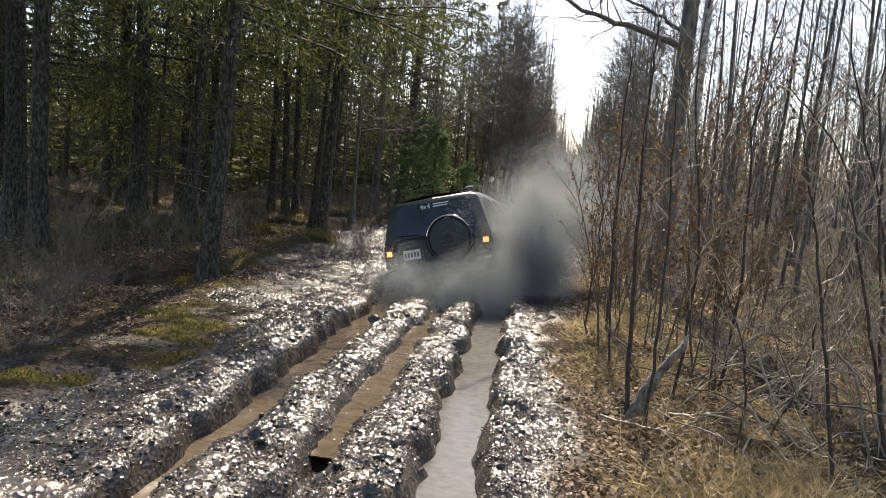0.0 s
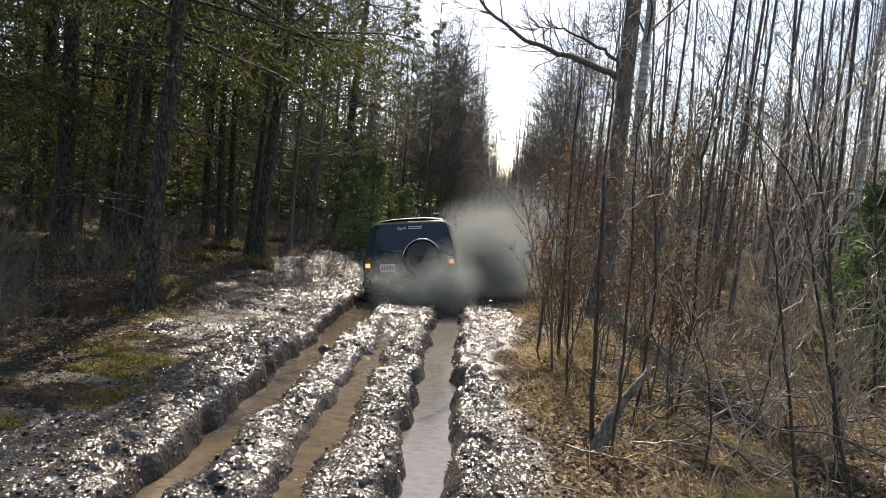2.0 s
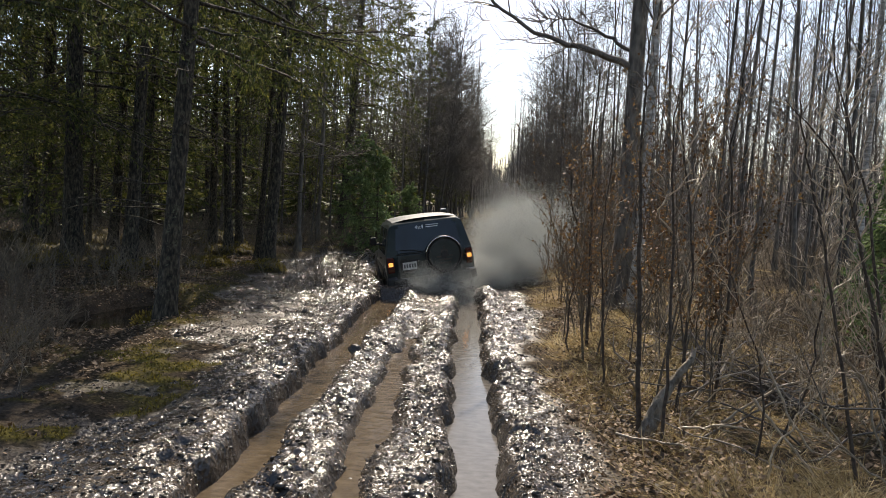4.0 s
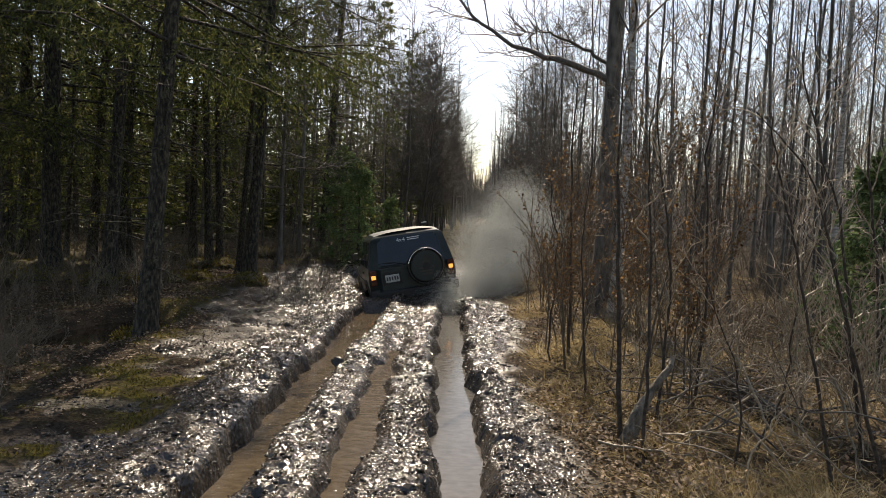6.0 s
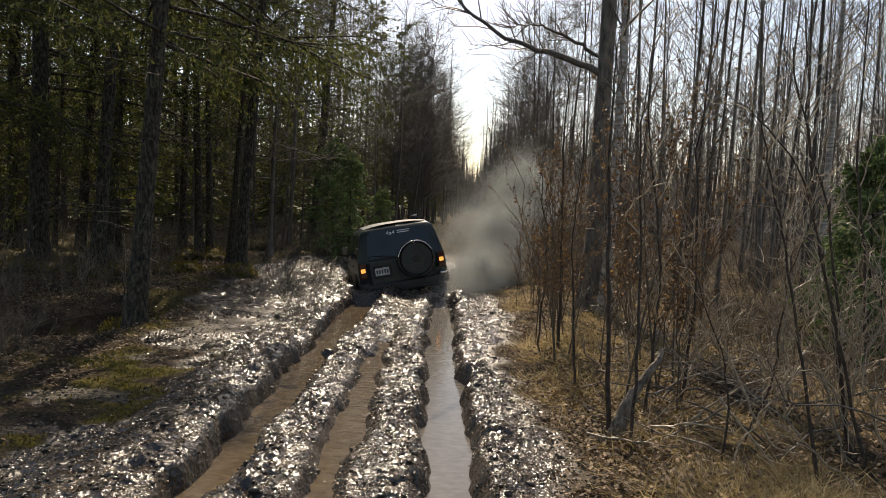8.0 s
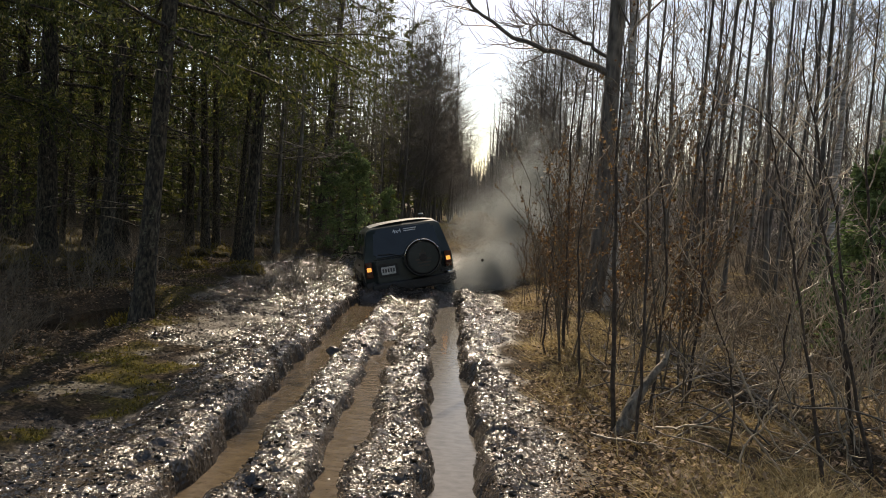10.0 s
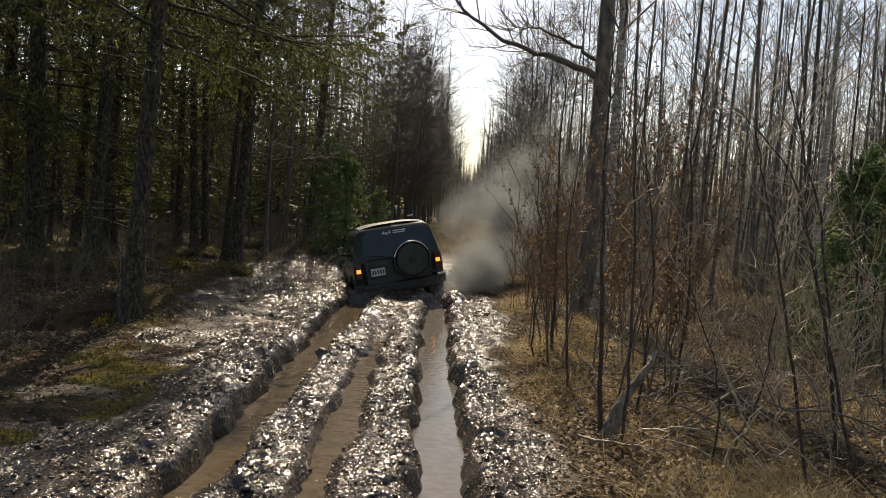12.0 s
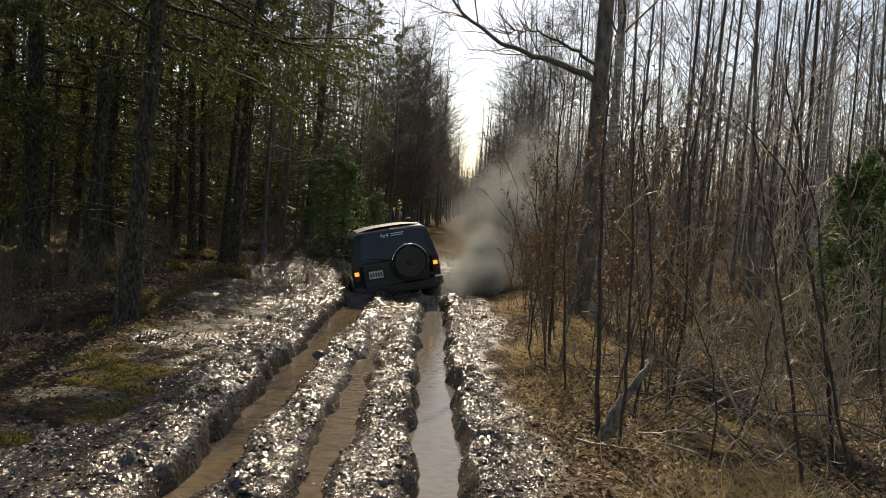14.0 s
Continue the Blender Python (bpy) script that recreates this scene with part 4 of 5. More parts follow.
def litter():
    r = np.random.default_rng(112)
    n = 34000
    deep = 60000
    x = np.concatenate([r.uniform(-14, -2.2, n), r.uniform(0.6, 7, n // 2), r.uniform(-11.5, -3.4, deep)])
    y = np.concatenate([3.2 + 22 * r.uniform(0, 1, n) ** 1.5, 3.2 + 14 * r.uniform(0, 1, n // 2) ** 1.5, r.uniform(5.0, 17.0, deep)])
    mud, moss, straw = zones(x, y)
    keep = (mud < r.uniform(0.1, 0.9, len(x))) & (moss < r.uniform(0.2, 1.2, len(x))) & ((np.abs(x + 5) + np.abs(y - 9) * 0.4 > 1.4) | (ground_z(x, y, False) > -0.09)) & ((x > 0) | (y > 8.0 + r.uniform(-1.5, 1.5, len(x))) | (x < -5.2) | (r.uniform(0, 1, len(x)) < 0.75))
    x, y = x[keep], y[keep]
    base = np.stack([x, y, ground_z(x, y) + r.uniform(0.0, 0.03, len(x))], -1)
    d = unit(np.concatenate([r.normal(0, 1, (len(x), 2)), r.uniform(-0.1, 0.6, (len(x), 1))], 1))
    ln = r.uniform(0.016, 0.055, len(x))
    side = unit(np.cross(d, np.array([[0, 0, 1.0]]) + r.normal(0, 0.35, d.shape)))
    me = Shape().blades(base, base + d * ln[:, None], ln * 0.33, side).mesh("leaf_litter", M_LITTER, False)
    tagged(new("leaf_litter", me), "fallen brown leaves covering the forest floor", "leaves", kind="stuff")


def moss():
    r = np.random.default_rng(113)
    n = 130000
    x, y = r.uniform(-7, -2.2, n), 3.2 + 18 * r.uniform(0, 1, n) ** 1.7
    mud, ms, straw = zones(x, y)
    keep = (ms > r.uniform(0.3, 1.1, n)) & (mud < 0.5)
    x, y = x[keep], y[keep]
    base = np.stack([x, y, ground_z(x, y) - 0.01], -1)
    d = unit(np.concatenate([r.normal(0, 0.6, (len(x), 2)), np.ones((len(x), 1))], 1))
    ln = r.uniform(0.012, 0.045, len(x))
    side = unit(np.cross(d, r.normal(0, 1, d.shape)))
    me = Shape().blades(base, base + d * ln[:, None], ln * 0.2, side).mesh("moss", M_MOSS, False)
    tagged(new("moss", me), "yellow-green moss and short grass on the bank", "moss", kind="stuff")


def mud_lumps():
    """Loose clods torn up along the ruts."""
    r = np.random.default_rng(114)
    n = 13000
    y = 3.0 + 15 * r.uniform(0, 1, n) ** 1.4
    x = r.uniform(-4.0, 0.9, n)
    mud, _, _ = zones(x, y)
    z = ground_z(x, y)
    keep = (mud > 0.6) & (z > -0.1) & (np.abs(x) < 6)
    x, y, z = x[keep], y[keep], z[keep]
    n = len(x)
    ico = bmesh.new()
    bmesh.ops.create_icosphere(ico, subdivisions=1, radius=1.0)
    iv = np.array([v.co[:] for v in ico.verts])
    ifc = np.array([[v.index for v in f.verts] for f in ico.faces])
    ico.free()
    size = np.exp(r.normal(-4.75, 0.45, n))
    v = iv[None] * (1 + r.normal(0, 0.38, (n, len(iv), 1))) * size[:, None, None] * r.uniform(0.6, 1.3, (n, 1, 3)) * [1.2, 1.2, 0.6]
    v = v + np.stack([x, y, z + size * 0.1], -1)[:, None]
    f = ifc[None] + np.arange(n)[:, None, None] * len(iv)
    me = mesh_of("mud_lumps", v.reshape(-1, 3), [f.reshape(-1, 3)], M_CLOD, False)
    tagged(new("mud_lumps", me), "wet torn lumps of black mud along the ruts", "mud", kind="stuff")


def wet_leaves():
    """Trodden wet leaves pressed flat into the mud."""
    r = np.random.default_rng(116)
    n = 190000
    y = 2.9 + 18 * r.uniform(0, 1, n) ** 1.7
    x = r.uniform(-5.6, 0.95, n)
    mud, _, _ = zones(x, y)
    z = ground_z(x, y)
    keep = (mud > r.uniform(0.3, 0.8, n)) & (z > np.where(x > -3, -0.09, -0.2)) & (r.uniform(0, 1, n) < np.where((x < -2.1) & (y < 6.4), 0.3, np.where(x < -2.6, 0.8, 1.0))) & (vnoise(x, y, 0.14, 27) * 0.6 + vnoise(x, y, 0.4, 28) * 0.4 > r.uniform(0.3, 0.72, n))
    x, y, z = x[keep], y[keep], z[keep]
    base = np.stack([x, y, z + 0.003], -1)
    d = unit(np.concatenate([r.normal(0, 1, (len(x), 2)), r.normal(0.1, 0.28, (len(x), 1))], 1))
    ln = r.uniform(0.007, 0.02, len(x)) * (1 + 0.06 * y)
    side = unit(np.cross(d, np.array([[0, 0, 1.0]]) + r.normal(0, 0.45, d.shape)))
    me = Shape().blades(base, base + d * ln[:, None], ln * 0.36, side).mesh("wet_leaves", M_WET_LEAF, False)
    tagged(new("wet_leaves", me), "dark wet leaves trodden into the mud", "leaves", kind="stuff")


def verge_leaves():
    """Rust-brown leaves blown into the dry grass, thickest in drifts."""
    r = np.random.default_rng(117)
    n = 34000
    x, y = 0.35 + 5.2 * r.uniform(0, 1, n) ** 1.6, 3.2 + 9 * r.uniform(0, 1, n) ** 1.5
    keep = (zones(x, y)[0] < r.uniform(0.4, 1.0, n)) & ((vnoise(x, y, 0.7, 33) > r.uniform(0.3, 0.8, n)) | ((x < 1.6) & (y < 6.5)))
    x, y = x[keep], y[keep]
    base = np.stack([x, y, ground_z(x, y) + r.uniform(0.02, 0.09, len(x))], -1)
    d = unit(np.concatenate([r.normal(0, 1, (len(x), 2)), r.normal(0.1, 0.5, (len(x), 1))], 1))
    ln = r.uniform(0.02, 0.05, len(x))
    side = unit(np.cross(d, np.array([[0, 0, 1.0]]) + r.normal(0, 0.5, d.shape)))
    me = Shape().blades(base, base + d * ln[:, None], ln * 0.3, side).mesh("fallen_leaves", M_LITTER, False)
    tagged(new("fallen_leaves", me), "brown dry leaves drifted into the verge grass", "leaves", kind="stuff")


wet_leaves()
verge_leaves()
grass()
litter()
moss()
mud_lumps()


def clod(label, x, y, size, seed):
    r = np.random.default_rng(seed)
    bm = bmesh.new()
    bmesh.ops.create_icosphere(bm, subdivisions=3, radius=1.0)
    for v in bm.verts:
        v.co *= 1 + 0.5 * noise.noise(v.co * 1.3 + Vector((seed, 0, 0))) + 0.25 * noise.noise(v.co * 4 + Vector((0, seed, 0)))
        v.co = Vector((v.co.x * size[0], v.co.y * size[1], v.co.z * size[2]))
    me = bpy.data.meshes.new("mud_clod")
    bm.to_mesh(me)
    bm.free()
    me.polygons.foreach_set("use_smooth", [True] * len(me.polygons))
    me.materials.append(M_CLOD)
    ob = tagged(new("mud_clod", me), label, "mud clod")
    ob.matrix_basis = pose(x, y, float(ground_z(x, y, False)) + size[2] * 0.55, 0, 0, r.uniform(0, 360))


clod("dark wet clod lying in the shallow middle rut", -0.88, 4.18, (0.085, 0.06, 0.05), 3)
clod("lump of mud fallen into the water-filled rut", -0.06, 4.32, (0.05, 0.05, 0.09), 5)
clod("torn mud clod on the edge of the deep rut", -1.49, 7.25, (0.09, 0.07, 0.06), 8)


M_STUMP = surface("stump_bark", (0.075, 0.063, 0.05), (0.3, 0.26, 0.205), 34, 0.85, 1.0, 0.02, (1, 1, 0.3))


def stump():
    r = np.random.default_rng(121)
    thing = new("tree_stump")
    tagged(thing, "broken pale grey stump leaning in dry grass", "stump")
    t = np.linspace(0, 1, 26)
    ln = np.stack([0.33 * t ** 1.6, 0.03 * t, -0.1 + 0.72 * t], -1) + r.normal(0, 0.004, (26, 3))
    sh = Shape().tubes(ln[None], (0.026 + 0.05 * (1 - t) ** 1.6 + 0.012 * np.exp(-((t - 0.45) / 0.05) ** 2))[None], 16)
    sh.v[0] = (ln[:, None] + (sh.v[0].reshape(26, 16, 3) - ln[:, None]) * (1 + r.normal(0, 0.13, (26, 16, 1)))).reshape(-1, 3)
    part("trunk", sh.mesh("trunk", M_STUMP), thing)
    part("stub", Shape().tubes(np.stack([ln[11], ln[11] + [0.05, -0.03, 0.06], ln[11] + [0.11, -0.04, 0.09]])[None], np.array([[0.02, 0.013, 0.006]]), 7).mesh("stub", M_STUMP), thing, "broken side branch")
    for k in range(4):
        top = ln[-1] + [r.uniform(-0.03, 0.05), r.uniform(-0.03, 0.03), r.uniform(0.05, 0.14)]
        part("splinter", Shape().tubes(np.stack([ln[-2], ln[-1], top])[None], np.array([[0.03, 0.022, 0.003]]), 5).mesh("splinter", M_PALE_WOOD), thing)
    place(thing, 1.08, 5.03, 0, 0.95)


stump()


def hummock(label, x, y, size, seed):
    """Mossy mound of roots and earth."""
    r = np.random.default_rng(seed)
    thing = new("mossy_hummock")
    tagged(thing, label, "mound")
    bm = bmesh.new()
    bmesh.ops.create_icosphere(bm, subdivisions=4, radius=1.0)
    for v in bm.verts:
        k = 1 + 0.35 * noise.noise(v.co * 1.4 + Vector((seed, 0, 0))) + 0.18 * noise.noise(v.co * 4.5 + Vector((0, seed, 0)))
        v.co = Vector((v.co.x * size[0] * k, v.co.y * size[1] * k, v.co.z * size[2] * k))
    me = bpy.data.meshes.new("earth")
    bm.to_mesh(me)
    bm.free()
    me.polygons.foreach_set("use_smooth", [True] * len(me.polygons))
    me.materials.append(M_HUMMOCK)
    part("earth", me, thing)
    co = np.array([v.co[:] for v in me.vertices])
    p = np.repeat(co[co[:, 2] > size[2] * 0.1], 9, 0)
    p = p + r.normal(0, 0.03, p.shape)
    d = unit(p / np.array(size) ** 2 + r.normal(0, 1.2, p.shape))
    ln = r.uniform(0.02, 0.06, len(p))
    tagged(part("moss", Shape().blades(p, p + d * ln[:, None], ln * 0.2, unit(np.cross(d, r.normal(0, 1, d.shape)))).mesh("moss", M_MOSS, False), thing), kind="stuff")
    roots = 6
    az = r.uniform(0, 6.28, roots)
    b = np.stack([np.cos(az) * size[0] * 0.6, np.sin(az) * size[1] * 0.6, np.full(roots, size[2] * 0.5)], -1)
    ln = branch_set(r, b, np.stack([np.cos(az), np.sin(az), np.full(roots, -0.1)], -1), np.full(roots, size[0] * 0.9), np.full(roots, -0.35), 6, 0.05)
    for line in ln:
        part("root", Shape().tubes(line[None], np.linspace(0.035, 0.012, 6)[None], 6).mesh("root", M_SPRUCE_BARK), thing)
    place(thing, x, y, r.uniform(0, 360))


M_HUMMOCK = surface("mossy_earth", (0.02, 0.015, 0.01), (0.11, 0.085, 0.03), 14, 0.95, 0.9, 0.02)
for k, (x, y, sx, sz) in enumerate([(-4.45, 8.9, 0.42, 0.16), (-7.45, 13.4, 0.6, 0.22), (-8.9, 13.5, 0.75, 0.25), (-6.3, 14.6, 0.55, 0.2), (-5.3, 15.2, 0.6, 0.22), (-6.85, 17.4, 0.7, 0.25),
                                    (-9.9, 15.2, 1.0, 0.4), (-10.6, 17.5, 0.9, 0.5), (-8.2, 19.5, 0.9, 0.35), (-7.0, 21.0, 0.8, 0.3), (-12.5, 16.0, 1.1, 0.5)]):
    hummock("dark mossy root mound at the foot of spruces", x, y, (sx, sx * 0.85, sz), 600 + k)


def stick(label, a, b, rad, seed, material):
    r = np.random.default_rng(seed)
    a, b = np.array(a, float), np.array(b, float)
    t = np.linspace(0, 1, 10)
    ln = a + (b - a) * t[:, None] + r.normal(0, 0.018, (10, 3)) + np.array([0, 0, 1]) * np.sin(t * 3.1)[:, None] * 0.06
    thing = tagged(new("fallen_branch", Shape().tubes(ln[None], (rad * (1 - 0.6 * t))[None], 6).mesh("fallen_branch", material)), label, "branch")
    p, d, L = children(r, ln[None], 5, 0.22, 0.7, 0.2)
    for line in branch_set(r, p, d, L, r.uniform(-0.1, 0.2, len(p)), 4):
        part("twig", Shape().tubes(line[None], np.linspace(rad * 0.35, 0.002, 4)[None], 4).mesh("twig", material), thing)


for k, course in enumerate([
        [(1.83, 4.95, 0.72), (1.94, 4.8, 0.37), (2.08, 4.7, 0.1), (2.26, 4.6, 0.1)], [(1.68, 4.65, 0.46), (1.9, 4.5, 0.18), (2.02, 4.3, 0.02)],
        [(2.4, 4.75, 0.62), (2.47, 4.6, 0.19), (2.51, 4.5, 0.06)], [(2.3, 4.9, 0.75), (2.5, 4.8, 0.55), (2.62, 4.7, 0.12)],
        [(1.7, 5.3, 0.09), (2.1, 5.25, 0.42), (2.6, 5.3, 0.5)], [(1.3, 5.0, 0.12), (1.6, 4.9, 0.2), (1.9, 4.95, 0.12)],
        [(2.0, 5.6, 0.1), (2.3, 5.5, 0.55), (2.45, 5.5, 0.95)], [(0.85, 4.85, 0.1), (1.2, 4.6, 0.14), (1.5, 4.6, 0.1)]]):
    r_c = np.random.default_rng(450 + k)
    c = smooth_line(course, 14) + r_c.normal(0, 0.007, (14, 3))
    thing = tagged(new("fallen_branch", Shape().tubes(c[None], np.linspace(0.0105, 0.004, 14)[None], 7).mesh("fallen_branch", M_DRY_STEM)), "long pale branch fallen across the verge grass", "branch")
    p, d, L = children(r_c, c[None], 6, 0.25, 0.7, 0.1)
    for line in branch_set(r_c, p, d, L, r_c.uniform(-0.1, 0.2, len(p)), 4, 0.07):
        part("twig", Shape().tubes(line[None], np.linspace(0.005, 0.002, 4)[None], 4).mesh("twig", M_DRY_STEM), thing)

r_s = np.random.default_rng(122)
for k in range(96):
    x, y = r_s.uniform(1.2, 5.0), 4.4 + 6.5 * r_s.uniform() ** 1.5
    a, ln = r_s.uniform(0, 6.28), r_s.uniform(0.7, 1.9)
    z = float(ground_z(x, y, False))
    x2, y2 = x + math.cos(a) * ln, y + math.sin(a) * ln * 0.6
    if x2 < 0.8 or y2 < 4.0:
        continue
    stick("bleached dead branch lying in the thicket", (x, y, z + 0.02), (x2, y2, float(ground_z(x2, y2, False)) + r_s.uniform(0.05, 0.6)), r_s.uniform(0.007, 0.014), 200 + k, M_PALE_WOOD if k % 3 else M_TWIG)
for k in range(22):
    x, y = r_s.uniform(-9, -4.2), r_s.uniform(10, 22)
    a, ln = r_s.uniform(0, 6.28), r_s.uniform(0.8, 2.2)
    x2, y2 = x + math.cos(a) * ln, y + math.sin(a) * ln
    stick("fallen twiggy branch on the forest floor", (x, y, float(ground_z(x, y, False)) + 0.02), (x2, y2, float(ground_z(x2, y2, False)) + r_s.uniform(0.04, 0.3)), r_s.uniform(0.01, 0.03), 300 + k, M_SPRUCE_BARK)


# ---- the off-road car ----
M_PAINT = surface("dark_green_paint", (0.012, 0.022, 0.022), (0.028, 0.04, 0.04), 6, 0.36, 0.05, 0.002)
M_MUDDY_PAINT = surface("mud_splashed_paint", (0.012, 0.02, 0.02), (0.09, 0.07, 0.055), 5, 0.55, 0.3, 0.004)
# roof skin tone, several times lighter than the body paint
M_ROOF = surface("pale_roof_paint", (0.09, 0.1, 0.105), (0.19, 0.205, 0.215), 8, 0.45, 0.1, 0.002)
M_BLACK = surface("black_plastic", (0.012, 0.012, 0.012), (0.03, 0.028, 0.026), 30, 0.55, 0.2, 0.003)
M_GLASS = surface("tinted_glass", (0.012, 0.016, 0.02), (0.02, 0.026, 0.03), 2, 0.06, 0)
M_RUBBER = surface("muddy_rubber", (0.015, 0.014, 0.013), (0.06, 0.048, 0.036), 14, 0.8, 0.5, 0.006)
M_STEEL = surface("wheel_steel", (0.25, 0.24, 0.22), (0.45, 0.44, 0.42), 12, 0.4, 0.2, 0.003, metal=0.8)
M_CHROME = surface("worn_chrome", (0.6, 0.6, 0.6), (0.8, 0.8, 0.8), 10, 0.18, 0.05, 0.002, metal=1.0)
M_SATIN = surface("satin_black", (0.02, 0.02, 0.02), (0.03, 0.03, 0.03), 20, 0.22, 0.0)
M_PLATE = surface("white_plate", (0.4, 0.39, 0.36), (0.72, 0.72, 0.7), 20, 0.45, 0.0)
M_STICKER = surface("white_sticker", (0.7, 0.7, 0.7), (0.8, 0.8, 0.8), 20, 0.5, 0.0)
M_DARK_INK = surface("dark_ink", (0.06, 0.06, 0.06), (0.1, 0.1, 0.1), 20, 0.6, 0.0)
M_RED_LENS = surface("red_lens", (0.05, 0.006, 0.005), (0.08, 0.01, 0.008), 40, 0.15, 0.1, 0.002)
M_AMBER_OFF = surface("amber_lens", (0.08, 0.02, 0.008), (0.1, 0.03, 0.01), 40, 0.15, 0.1, 0.002)


def glow(name, colour, power):
    m, nt, p = nodes_of(name)
    p.inputs["Base Color"].default_value = (*colour, 1)
    p.inputs["Emission Color"].default_value = (*colour, 1)
    p.inputs["Emission Strength"].default_value = power
    return m


M_LAMP_ON = glow("lit_lamp", (1.0, 0.42, 0.1), 1.0)

CAR_LEN, REAR_AXLE, FRONT_AXLE, WHEEL_R = 3.85, 0.78, 3.2, 0.38


def box(sx, sy, sz, at=(0, 0, 0), bev=0.0, seg=2, turn=None):
    bm = bmesh.new()
    bmesh.ops.create_cube(bm, size=1.0)
    bmesh.ops.scale(bm, vec=(sx, sy, sz), verts=bm.verts)
    if bev:
        bmesh.ops.bevel(bm, geom=bm.edges[:], offset=bev, segments=seg, affect="EDGES", profile=0.6)
    if turn:
        bmesh.ops.rotate(bm, cent=(0, 0, 0), matrix=Euler([radians(a) for a in turn]).to_matrix(), verts=bm.verts)
    bmesh.ops.translate(bm, vec=at, verts=bm.verts)
    return bm


def disc(rad, depth, at, axis="Y", seg=40, bev=0.0):
    bm = bmesh.new()
    bmesh.ops.create_cone(bm, cap_ends=True, segments=seg, radius1=rad, radius2=rad, depth=depth)
    if bev:
        bmesh.ops.bevel(bm, geom=[e for e in bm.edges if abs(e.verts[0].co.z - e.verts[1].co.z) < 1e-6], offset=bev, segments=3, affect="EDGES")
    rot = {"Y": (90, 0, 0), "X": (0, 90, 0), "Z": (0, 0, 0)}[axis]
    bmesh.ops.rotate(bm, cent=(0, 0, 0), matrix=Euler([radians(a) for a in rot]).to_matrix(), verts=bm.verts)
    bmesh.ops.translate(bm, vec=at, verts=bm.verts)
    return bm


def ring(major, minor, at, axis="Y", arc=(0, 360), seg=48, k=8):
    """Torus or arc of one."""
    th = np.radians(np.linspace(arc[0], arc[1], seg + 1))
    pts = np.stack([major * np.cos(th), np.zeros(seg + 1), major * np.sin(th)], -1)
    if axis == "X":
        pts = pts[:, [1, 0, 2]]
    sh = Shape().tubes((pts + np.array(at))[None], np.full((1, seg + 1), minor), k)
    return sh


def car_top(y):
    return np.interp(y, [0, 0.1, 0.5, 1.2, 1.9, 2.12, 2.62, 2.7, 3.4, 3.78, 3.85], [1.72, 1.755, 1.79, 1.80, 1.78, 1.745, 1.16, 1.13, 1.08, 1.02, 0.95])


def sill(y):
    z = np.full_like(y, 0.5)
    for c in (REAR_AXLE, FRONT_AXLE):
        d = np.abs(y - c)
        z = np.where(d < 0.47, np.maximum(z, WHEEL_R + np.sqrt(np.maximum(0.47 ** 2 - d * d, 0))), z)
    return z


def side_x(z):
    """Half width of the body at a height: tumblehome above the belt line."""
    return np.interp(z, [0.4, 0.55, 0.85, 1.05, 1.1, 1.6, 1.72, 1.78, 1.81], [0.79, 0.825, 0.845, 0.84, 0.825, 0.715, 0.66, 0.52, 0.0])


def rear_y(z):
    return np.interp(z, [0.4, 1.1, 1.75, 1.8], [0.0, 0.0, 0.15, 0.2])


def car_body():
    ys = np.concatenate([np.linspace(0, 0.3, 6), np.linspace(0.34, 1.22, 16), np.linspace(1.3, 2.6, 14), np.linspace(2.68, 3.68, 18), np.linspace(3.72, CAR_LEN, 5)])
    levels = np.array([0.0, 0.12, 0.3, 0.46, 0.5, 0.56, 0.7, 0.85, 0.93, 0.97, 0.99, 1.0])
    v = []
    for y in ys:
        top, low = car_top(y), sill(np.array([y]))[0]
        z = low + (top - low) * levels
        x = side_x(z)
        if top < 1.6:
            x = np.where(levels > 0.6, np.interp(levels, [0.6, 0.9, 1.0], [0.82, 0.72, 0.0]), x)
        else:
            x = np.where(levels > 0.98, 0.0, np.where(levels > 0.96, x * 0.9, x))
        front = np.clip((y - 3.5) / 0.35, 0, 1)
        x = x * (1 - 0.07 * front ** 2)
        back = max(0, 1 - y / 0.3)
        yy = y + rear_y(z) * back
        v.append(np.concatenate([np.stack([x, yy, z], -1), np.stack([-x, yy, z], -1)[::-1][1:]]))
    v = np.array(v)
    n, k, _ = v.shape
    i = np.arange(n - 1)[:, None] * k + np.arange(k - 1)[None]
    q = np.stack([i, i + k, i + k + 1, i + 1], -1).reshape(-1, 4)
    h = len(levels)
    caps = []
    for row, flip in ((0, False), (n - 1, True)):
        for j in range(h - 1):
            a, b, c, d = row * k + j, row * k + j + 1, row * k + k - 2 - j, row * k + k - 1 - j
            caps.append([a, b, c, d] if not flip else [d, c, b, a])
    return mesh_of("body", v.reshape(-1, 3), [q, np.array(caps)], M_PAINT)


def pane(corners, thick, name, material, parent, label=""):
    """Flat rounded slab through four corners."""
    c = [Vector(p) for p in corners]
    nrm = (c[1] - c[0]).cross(c[3] - c[0]).normalized() * thick
    bm = bmesh.new()
    a = [bm.verts.new(p) for p in c]
    b = [bm.verts.new(p + nrm) for p in c]
    bm.faces.new(a[::-1])
    bm.faces.new(b)
    for i in range(4):
        bm.faces.new([a[i], a[(i + 1) % 4], b[(i + 1) % 4], b[i]])
    rim = [e for e in bm.edges if (e.verts[0] in a) != (e.verts[1] in a)]
    bmesh.ops.bevel(bm, geom=rim, offset=0.05, segments=4, affect="EDGES")
    return part(name, bm, parent, label, material)


